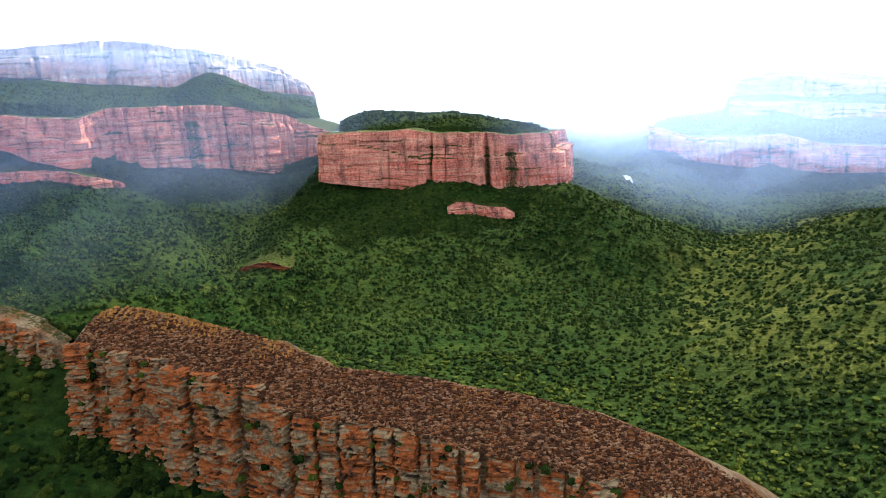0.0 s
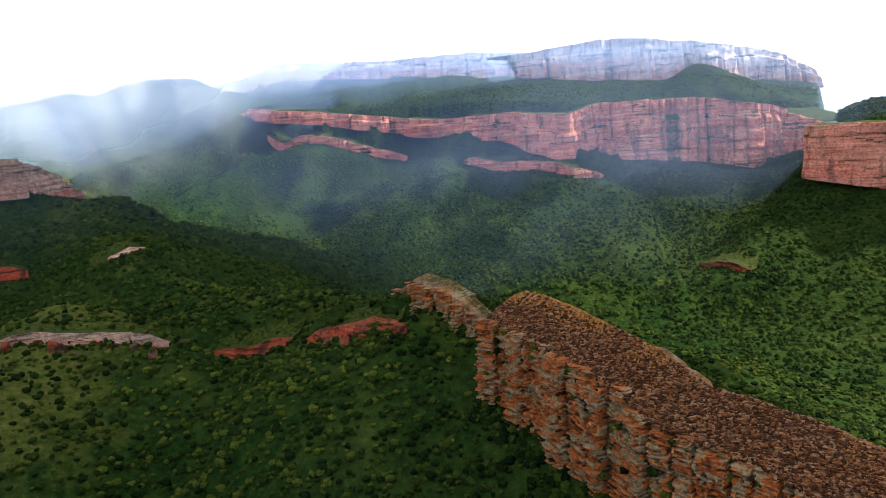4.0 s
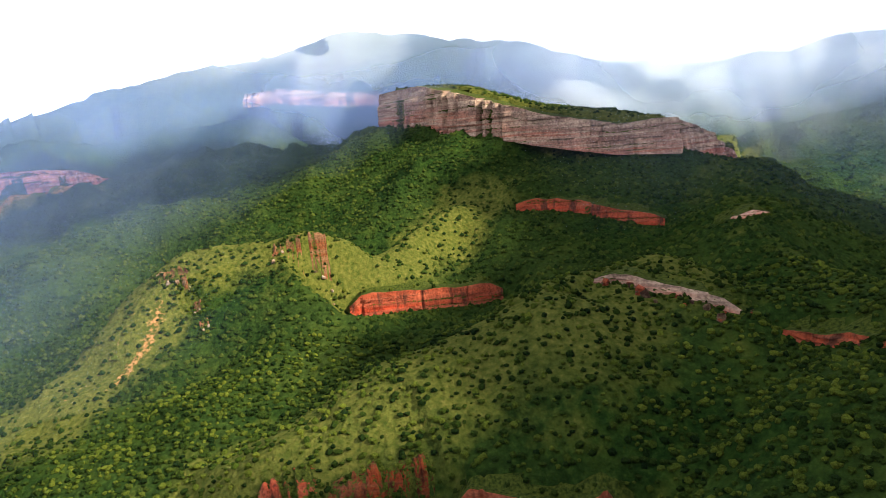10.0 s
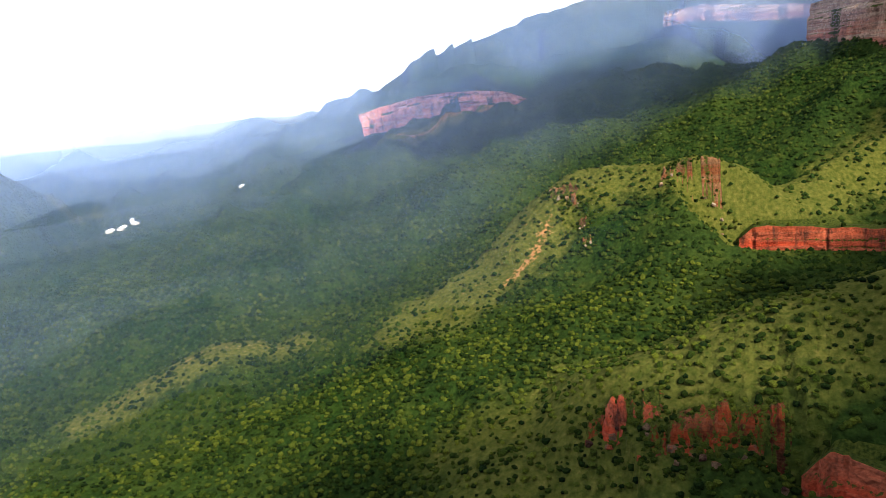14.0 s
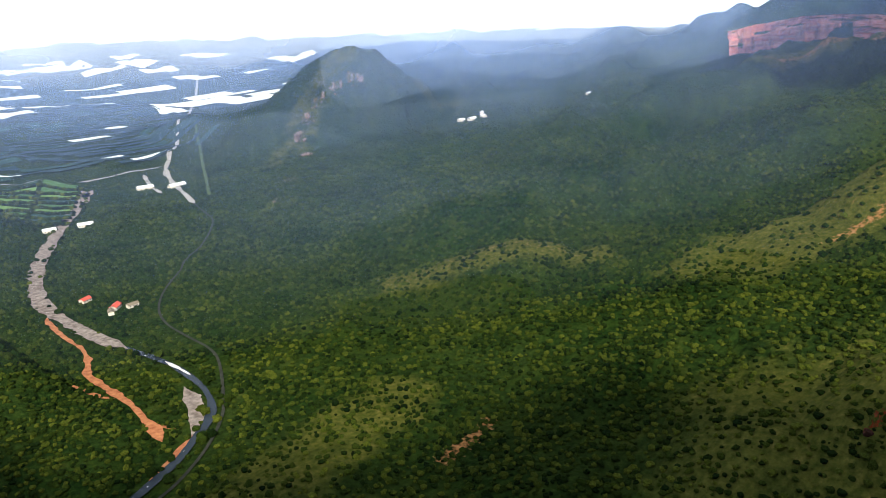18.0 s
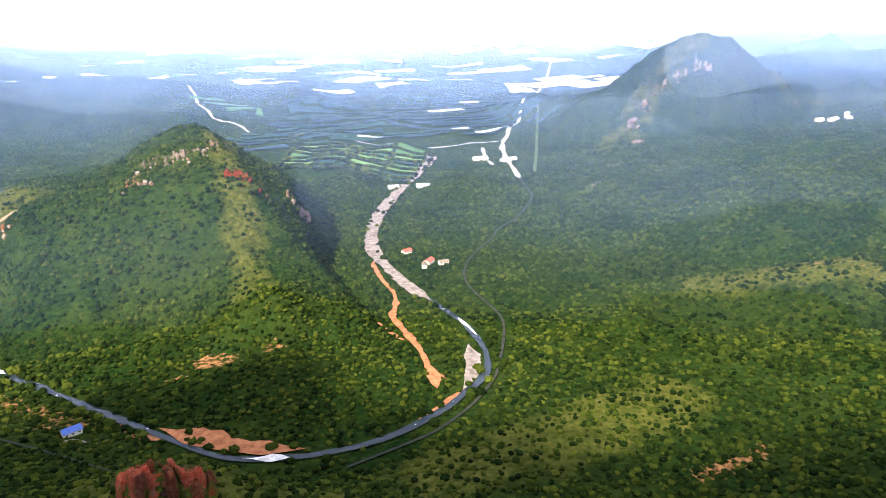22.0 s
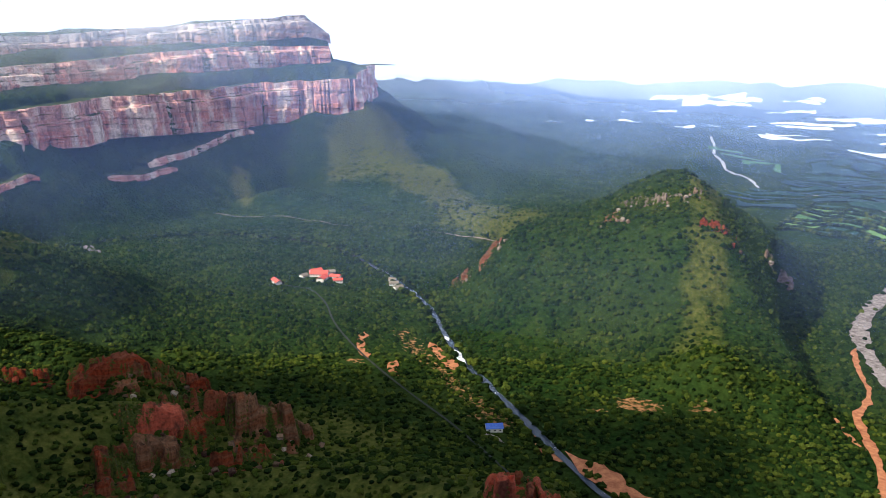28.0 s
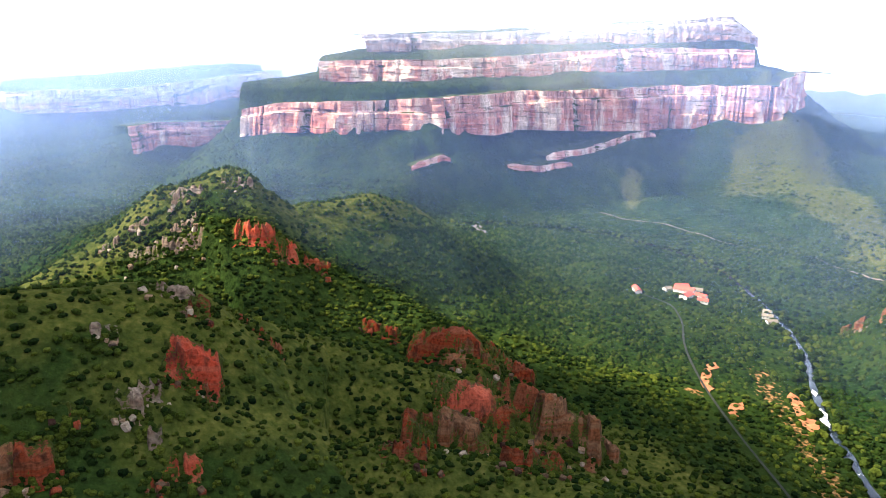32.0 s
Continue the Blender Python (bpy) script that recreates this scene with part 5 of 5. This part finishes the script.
# the sunlit spur
STANDS += [(-789, -116, 24.2, 8.4, 'b'), (-775, -105, 8.5, 12.5, 'b'), (-792, 6, 26.9, 10.0, 'b'), (-794, 40, 16.9, 7.7, 'b'), (-749, -90, 8.3, 9.3, 'b'), (-725, -81, 8.0, 5.7, 'b'), (-804, -136, 9.5, 4.2, 'b')]
# the rocky rib of the far cone
STANDS += [(-924, -1263, 34.5, 9.7, 'p'), (-877, -1274, 27.3, 9.6, 'p'), (-838, -1283, 24.5, 10.9, 'p'), (-799, -1269, 20.0, 12.0, 'p'), (-767, -1250, 18.4, 13.1, 'p'), (-744, -1193, 16.4, 10.1, 'p'), (-615, -1038, 16.6, 6.7, 'p'), (-554, -965, 12.4, 6.2, 'p')]
# the hill in the river's bend
STANDS += [(96, -781, 19.8, 9.2, 'p'), (68, -778, 23.9, 12.9, 'p'), (47, -781, 21.8, 9.8, 'p'), (-4, -748, 33.5, 8.8, 'd'), (-63, -775, 16.3, 16.9, 'p'), (112, -761, 23.8, 3.8, 'b'), (28, -796, 16.5, 6.9, 'p'), (-80, -899, 15.0, 10.6, 'p')]
for k, (x, y, wide, tall, kind) in enumerate(STANDS):
    buttress(x, y, 1.3 * wide, 0.72 * tall, *KINDS[kind], 300 + k)

# rubble over the ridge's sloping roof
s_, p_ = resample(RIDGE_FRONT, 1.0)
t_ = np.gradient(p_[:, :2], axis=0)
t_ /= np.hypot(*t_.T)[:, None]
n_ = np.stack([t_[:, 1], -t_[:, 0]], 1)
n_ *= np.sign((n_ * (np.array(CENTRE) - p_[:, :2])).sum(1))[:, None]
CHIPS = [(np.array([[x, y, z] for x in (-1, 1) for y in (-1, 1) for z in (-1, 1)]) * (0.75 + 0.5 * np.random.RandomState(90 + i).rand(8, 1)), np.array([[0, 1, 3], [0, 3, 2], [4, 6, 7], [4, 7, 5], [0, 4, 5], [0, 5, 1], [2, 3, 7], [2, 7, 6], [0, 2, 6], [0, 6, 4], [1, 5, 7], [1, 7, 3]])) for i in range(6)]
cnt = 21000
i_ = rs.randint(2, len(s_) - 2, cnt)
b_ = rs.rand(cnt) * 1.15
S_ = s_[i_] + 4.4 * 371
out_ = 22 * (fbm(S_, S_ * 0 + 3.3, 110, 3) + 0.25) - 2.6 * 0.8
rise_ = np.interp(b_, [0, 0.25, 0.6, 1.0, 1.3], [0, 2.6, 6.5, 9.5, 4.0]) * np.clip((p_[i_, 3] - p_[i_, 2]) / 40, 0.08, 1)
xy_ = p_[i_, :2] + n_[i_] * (out_ * (1 - 0.6 * b_) - 24 * b_)[:, None]
scatter("rubble", CHIPS, np.c_[xy_, p_[i_, 3] + rise_ + fbm(S_, S_ * 0 + 4.4, 40, 3) * 0.07 * (p_[i_, 3] - p_[i_, 2])], np.stack([0.35 + 0.9 * rs.rand(cnt) ** 3, 0.35 + 0.8 * rs.rand(cnt) ** 3, 0.22 + 0.5 * rs.rand(cnt) ** 3], 1), RUBBLE, "", "", seed=8, parent=ridge)


# dry orange grass along the ridge's crest
DRY = plain("dry_orange_grass", (0.16, 0.065, 0.014), (0.28, 0.13, 0.03), 0.5)
g_ = rs.randint(4, len(s_) - 4, 2600)
k_ = 0.55 + 0.75 * rs.rand(2600) ** 0.6
SG = s_[g_] + 4.4 * 371
og_ = 22 * (fbm(SG, SG * 0 + 3.3, 110, 3) + 0.25) - 2.6 * 0.8
rg_ = np.interp(k_, [0, 0.25, 0.6, 1.0, 1.3], [0, 2.6, 6.5, 9.5, 4.0]) * np.clip((p_[g_, 3] - p_[g_, 2]) / 40, 0.08, 1)
xyg_ = p_[g_, :2] + n_[g_] * (og_ * (1 - 0.6 * k_) - 24 * k_)[:, None]
TUSSOCKS = [(np.array([(math.cos(2.1 * i) * 0.9, math.sin(2.1 * i) * 0.9, -0.4) for i in range(3)] + [(0.1, 0, 0.8)]), np.array([(0, 1, 3), (1, 2, 3), (2, 0, 3)]))]
scatter("dry_grass", TUSSOCKS, np.c_[xyg_, p_[g_, 3] + rg_ + 0.1], 0.5 + 0.7 * rs.rand(2600), DRY, "", "", seed=12, parent=ridge)


# ---- bush and trees ----
CROWNS = [ico(2, 0.55, i, 0.85) for i in range(4)]
CLUMPS = [ico(1, 0.5, 20 + i, 0.8) for i in range(6)]


def tuft(sides, rings, seed):
    """A low crown, open below: rings of corners and a tip, all uneven."""
    r3 = np.random.RandomState(seed)
    co, tr = [], []
    for k in range(rings):
        u = k / rings
        for i in range(sides):
            a = 2 * np.pi * (i + 0.5 * k) / sides
            w = (1.0 - 0.55 * u * u) * (0.72 + 0.5 * r3.rand())
            co.append((w * math.cos(a), w * math.sin(a), -0.45 + 1.0 * u + 0.3 * (r3.rand() - 0.5)))
    co.append((0.3 * (r3.rand() - 0.5), 0.3 * (r3.rand() - 0.5), (0.62 if rings > 1 else 0.15) + 0.3 * r3.rand()))
    for k in range(rings - 1):
        for i in range(sides):
            j = (i + 1) % sides
            tr += [(k * sides + i, k * sides + j, (k + 1) * sides + i), (k * sides + j, (k + 1) * sides + j, (k + 1) * sides + i)]
    tr += [((rings - 1) * sides + i, (rings - 1) * sides + (i + 1) % sides, rings * sides) for i in range(sides)]
    return np.array(co), np.array(tr)


DOMES = [tuft(5, 2, 200 + i) for i in range(8)]
TUFTS = [tuft(6, 1, 220 + i) for i in range(8)]


def bush(rs, r0, r1, spacing, keep):
    """Random places between two rings, thinned by keep(x, y, z)."""
    n = int(np.pi * (r1 ** 2 - r0 ** 2) / spacing ** 2)
    r = np.sqrt(r0 ** 2 + rs.rand(n) * (r1 ** 2 - r0 ** 2))
    a = rs.rand(n) * 2 * np.pi
    deg = np.degrees(a)
    m = (deg < 46) | (deg > 88)
    x, y = CENTRE[0] + r[m] * np.sin(a[m]), CENTRE[1] + r[m] * np.cos(a[m])
    z = ground_z(x, y)
    k = keep(x, y, z, rs)
    return np.stack([x, y, z], 1)[k]


CLEAR = [(RIVER, 11), (ROAD, 6), ([(-146, -728), (-149, -666), (-154, -626), (-147, -589), (-137, -564), (-143, -516), (-147, -475), (-147, -439), (-145, -410)], 5), ([(-193, -485), (-182, -430), (-166, -404), (-130, -372)], 8), ([(66, -405), (46, -390), (28, -378), (7, -364), (-16, -354), (-36, -349)], 11), ([(520, -668), (476, -672), (428, -636), (375, -568), (296, -496), (235, -452), (201, -429), (150, -398)], 5)]
BARE = [(30, -500, 26), (492, -717, 24), (127, -414, 12), (-205, -720, 22), (294, -481, 12)]


def growth(x, y, z, rs):
    c = cover_of(x, y, z)
    p = 1.0 - 0.85 * np.clip(c[..., 1] - 0.25, 0, 1) / 0.75 - 0.9 * np.clip(c[..., 0] - 0.2, 0, 1)
    p = p * np.clip(0.95 + 0.8 * fbm(x, y, 90, 3), 0.3, 1)
    ok = rs.rand(len(x)) < p
    for line, gap in CLEAR:
        ok &= along([q[:2] for q in line], x, y)[0] > gap
    for bx, by, size in BARE:
        ok &= np.hypot(x - bx, y - by) > size * (0.5 + 0.5 * rs.rand(len(x)))
    ok &= ~(inside([(-70, -1150), (-380, -1330), (-300, -1700), (60, -1480)], x, y))
    d, _ = along([n[:2] for n in RIDGE_FRONT], x, y)
    ok &= d > 16
    return ok


rs = np.random.RandomState(21)
zones = (("under", 8, 130, 5.5, CLUMPS, (1.3, 3.0)), ("near", 130, 330, 4.0, CLUMPS + CROWNS[:2], (1.2, 2.8)), ("mid", 330, 640, 4.3, CLUMPS, (1.4, 3.2)), ("far", 640, 1280, 6.0, DOMES, (1.8, 3.9)), ("distant", 1280, 1900, 10.5, TUFTS, (2.6, 5.4)))
for name, r0, r1, gap, shapes, (lo, hi) in zones:
    pl = bush(rs, r0, r1, gap, growth)
    sz = lo + (hi - lo) * rs.rand(len(pl)) ** 1.6
    pl[:, 2] += sz * 0.35
    scatter("bush_canopy", shapes, pl, sz, LEAF_FAR if r0 >= 640 else LEAF_DARK, "dense dark green bush and small trees over slopes and plain", "bush", seed=31 + int(gap))


def scrub(x, y, z, rs):
    c = cover_of(x, y, z)
    return (c[..., 1] > 0.45) & (rs.rand(len(x)) < 0.35) & (along([n[:2] for n in RIDGE_FRONT], x, y)[0] > 16)


for r0, r1, gap, (lo, hi) in ((60, 640, 7.0, (0.7, 1.9)), (640, 1400, 13.0, (1.5, 3.4))):
    pl = bush(rs, r0, r1, gap, scrub)
    sz = lo + (hi - lo) * rs.rand(len(pl)) ** 2
    pl[:, 2] += sz * 0.3
    scatter("scrub", CLUMPS, pl, sz, LEAF_OLIVE, "scattered olive scrub in dry grass on the ridges", "scrub", seed=51)


# bushes rooted in the clefts of the ridge
s_, p_, t_, n_ = wall_frame(RIDGE_FRONT)
k_ = rs.randint(0, len(s_), 260)
u_ = rs.rand(260) ** 0.8
out_ = 22 * (fbm(s_[k_] + CREST_SEED * 371, s_[k_] * 0 + 3.3, 110, 3) + 0.25) + 1.6 - 4.2 * (u_ - 0.5)
ledge_ = np.c_[p_[k_, :2] + n_[k_] * out_[:, None], p_[k_, 2] + u_ * (p_[k_, 3] - p_[k_, 2])]
scatter("ledge_bush", CROWNS, ledge_, 0.6 + 1.3 * rs.rand(260) ** 2, LEAF_DARK, "small dark bushes rooted in clefts of the rock ridge", "bush", seed=71)

# windbreak trees between the strip fields
wind = []
for mid, run in HEDGES:
    n = int(run.length / 3.5)
    for k in range(n):
        q = mid + run * (k / n - 0.5)
        wind.append((q.x + rs.rand() * 3, q.y + rs.rand() * 3, float(ground_z(q.x, q.y)) + 3.5))
wind = np.array(wind)
scatter("windbreak", CLUMPS, wind, np.stack([3.6 + 1.8 * rs.rand(len(wind)), 3.6 + 1.8 * rs.rand(len(wind)), 3.5 + 1.5 * rs.rand(len(wind))], 1), LEAF_DARK, "dark windbreak trees between strip fields", "windbreak", seed=81)


# dark bushes among the broken red rocks
grown = []
for key, (nodes, tall, reach) in CUTS.items():
    for a in nodes:
        for k in range(5 if math.hypot(*a[:2]) < 900 else 3):
            dx, dy = CENTRE[0] - a[0], CENTRE[1] - a[1]
            d, side = math.hypot(dx, dy), rs.rand() * 14 - 7
            off = 4 + 9 * rs.rand() if k % 3 else -2 - 0.02 * d * rs.rand()
            x, y = a[0] + dx / d * off - dy / d * side, a[1] + dy / d * off + dx / d * side
            grown.append((x, y, float(ground_z(x, y)) + 0.8 if k % 3 else a[2] + 0.4))
for x, y, wide, tall, kind in STANDS:
    for k in range(int(10 + wide * 1.4)):
        dx, dy = CENTRE[0] - x, CENTRE[1] - y
        d, off, side = math.hypot(dx, dy), rs.rand() * (wide + 8) - wide * 0.7, (rs.rand() - 0.5) * (wide + 12)
        bx, by = x + dx / d * off - dy / d * side, y + dy / d * off + dx / d * side
        grown.append((bx, by, float(ground_z(bx, by)) + 0.7))
grown = np.array(grown)
scatter("outcrop_bush", CROWNS, grown, 0.9 + 1.8 * rs.rand(len(grown)) ** 2, LEAF_OLIVE, "olive bushes growing among and below broken red rocks", "bush", seed=91)


# tall trees along the river's banks
s_, p_ = resample(RIVER, 2.2)
t_ = np.gradient(p_[:, :2], axis=0)
t_ /= np.hypot(*t_.T)[:, None]
keep_ = rs.rand(len(s_)) < np.where(p_[:, 0] > 70, 0.95, np.where(p_[:, 1] < -600, 0.15, 0.35))
p_, t_ = p_[keep_], t_[keep_]
off_ = (4.5 + 9 * rs.rand(len(p_)) ** 1.5) * np.where(rs.rand(len(p_)) < 0.55, 1, -1)
bank = np.c_[p_[:, 0] + t_[:, 1] * off_, p_[:, 1] - t_[:, 0] * off_]
size_ = 1.8 + 2.6 * rs.rand(len(bank)) ** 1.5
scatter("riverside_tree", CROWNS, np.c_[bank, ground_z(bank[:, 0], bank[:, 1]) + size_ * 0.6], size_, LEAF_DARK, "dark green trees crowding the river's banks", "tree", seed=95)


# thicket along the foot of the ridge
s_, p_, t_, n_ = wall_frame(RIDGE_FRONT)
k_ = rs.randint(0, len(s_), 620)
off_ = 9 + 16 * rs.rand(620)
foot_ = p_[k_, :2] + n_[k_] * off_[:, None]
size_ = 1.2 + 1.8 * rs.rand(620) ** 1.5
scatter("foot_thicket", CROWNS, np.c_[foot_, ground_z(foot_[:, 0], foot_[:, 1]) + 0.5 * size_], size_, LEAF_DARK, "dark thicket along the foot of the rock ridge", "bush", seed=97)

# ---- mist and haze sheets ----
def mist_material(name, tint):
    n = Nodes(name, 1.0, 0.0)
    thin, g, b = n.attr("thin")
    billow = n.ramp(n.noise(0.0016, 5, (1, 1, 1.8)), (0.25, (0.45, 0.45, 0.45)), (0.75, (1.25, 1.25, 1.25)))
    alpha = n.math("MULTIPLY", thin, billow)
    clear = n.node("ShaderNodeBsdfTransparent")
    # fixed up and down normals make a sheet take the whole sky's light
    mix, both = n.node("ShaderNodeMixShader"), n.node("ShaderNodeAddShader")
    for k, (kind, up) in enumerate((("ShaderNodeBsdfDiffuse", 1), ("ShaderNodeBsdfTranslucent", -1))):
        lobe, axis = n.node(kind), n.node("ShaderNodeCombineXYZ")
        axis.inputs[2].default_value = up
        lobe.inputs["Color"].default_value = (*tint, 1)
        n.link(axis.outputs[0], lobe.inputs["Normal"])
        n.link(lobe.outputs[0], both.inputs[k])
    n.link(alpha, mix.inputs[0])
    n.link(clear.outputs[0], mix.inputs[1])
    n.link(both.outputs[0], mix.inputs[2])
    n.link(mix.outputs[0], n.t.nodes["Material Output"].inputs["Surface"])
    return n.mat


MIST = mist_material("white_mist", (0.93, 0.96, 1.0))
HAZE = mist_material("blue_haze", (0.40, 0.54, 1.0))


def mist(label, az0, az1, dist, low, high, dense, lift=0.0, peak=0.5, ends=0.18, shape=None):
    """A see-through sheet between two bearings, tinted to stand in for mist or haze: thickest at the given share of its
    height, thinning to nothing at its edges.
    """
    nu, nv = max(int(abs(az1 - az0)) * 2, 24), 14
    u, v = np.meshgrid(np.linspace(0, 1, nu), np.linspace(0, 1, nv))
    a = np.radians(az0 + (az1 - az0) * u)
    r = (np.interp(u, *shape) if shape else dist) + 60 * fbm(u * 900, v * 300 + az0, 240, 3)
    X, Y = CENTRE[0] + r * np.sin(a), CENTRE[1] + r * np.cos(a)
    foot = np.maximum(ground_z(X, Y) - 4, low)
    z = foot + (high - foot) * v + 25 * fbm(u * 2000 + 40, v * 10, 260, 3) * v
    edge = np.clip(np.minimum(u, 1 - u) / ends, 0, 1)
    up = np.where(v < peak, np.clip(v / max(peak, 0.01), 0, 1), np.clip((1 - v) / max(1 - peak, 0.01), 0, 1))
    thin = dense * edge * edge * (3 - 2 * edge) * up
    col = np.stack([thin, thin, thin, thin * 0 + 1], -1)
    ob = new("mist_bank", grid_mesh("mist_bank", np.stack([X, Y, z], -1).reshape(-1, 3), nu, nv, False, col.reshape(-1, 4), "thin"))
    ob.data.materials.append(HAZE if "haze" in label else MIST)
    return tagged(ob, label, "mist", group="mist and haze", kind="stuff")


# rings of tinted sheets put the haze of distance over the land
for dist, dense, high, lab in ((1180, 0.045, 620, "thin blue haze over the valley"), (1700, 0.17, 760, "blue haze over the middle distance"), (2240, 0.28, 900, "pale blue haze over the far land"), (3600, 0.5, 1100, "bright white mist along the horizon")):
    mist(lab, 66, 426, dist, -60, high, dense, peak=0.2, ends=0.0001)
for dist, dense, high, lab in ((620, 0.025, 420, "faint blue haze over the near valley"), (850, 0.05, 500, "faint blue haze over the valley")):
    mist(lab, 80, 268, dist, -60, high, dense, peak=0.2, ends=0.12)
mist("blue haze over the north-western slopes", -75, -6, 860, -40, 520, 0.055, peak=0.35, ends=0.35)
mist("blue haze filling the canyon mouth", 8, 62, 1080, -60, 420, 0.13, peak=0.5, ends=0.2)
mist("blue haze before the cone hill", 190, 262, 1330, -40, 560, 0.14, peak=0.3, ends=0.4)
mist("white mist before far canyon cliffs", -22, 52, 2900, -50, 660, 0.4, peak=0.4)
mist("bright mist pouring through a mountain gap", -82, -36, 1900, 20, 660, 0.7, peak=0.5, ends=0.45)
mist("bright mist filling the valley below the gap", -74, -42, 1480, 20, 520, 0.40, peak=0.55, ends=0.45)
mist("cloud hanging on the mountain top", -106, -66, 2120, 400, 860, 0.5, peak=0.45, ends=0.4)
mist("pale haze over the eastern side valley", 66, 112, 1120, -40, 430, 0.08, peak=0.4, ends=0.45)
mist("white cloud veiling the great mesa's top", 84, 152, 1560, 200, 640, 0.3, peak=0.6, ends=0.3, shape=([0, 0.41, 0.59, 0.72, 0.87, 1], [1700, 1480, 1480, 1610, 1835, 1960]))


def shade_cloud(x, y, z, wide, tall, seed=77):
    """A heaped cloud made of many rounded lobes on a flat base, added out of view to cast shade."""
    r2 = np.random.RandomState(seed)
    n = 190
    a, d = r2.rand(n) * 2 * np.pi, np.sqrt(r2.rand(n))
    size = wide * (0.11 + 0.12 * r2.rand(n))
    pl = np.stack([x + wide * d * np.cos(a), y + wide * d * np.sin(a), z + tall * (1 - d * d) * r2.rand(n)], 1)
    puff = bpy.data.materials.get("cloud_white") or plain("cloud_white", (0.86, 0.87, 0.88), (0.9, 0.9, 0.9), 0.01)
    return scatter("cloud", [ico(2, 0.3, 40 + i, 0.55) for i in range(4)], pl, size, puff, "grey-white heaped cloud added out of view to shade the ground", "cloud", seed=9)


# unseen clouds added towards the sun to darken chosen ground: ground x, y, half width
for k, (x, y, wide) in enumerate(((90, -120, 330),  (-230, 250, 170), (-640, 90, 150), (-760, 420, 330), (-1150, 300, 260), (-440, 200, 180), (-1950, -520, 480), (-2420, 120, 330), (-330, -110, 150), (-870, 190, 110))):
    up = 900 + 30 * k
    reach = up / math.tan(_e)
    shade_cloud(x + math.sin(_a) * reach, y + math.cos(_a) * reach, up, wide, 0.2 * wide, 77 + k)
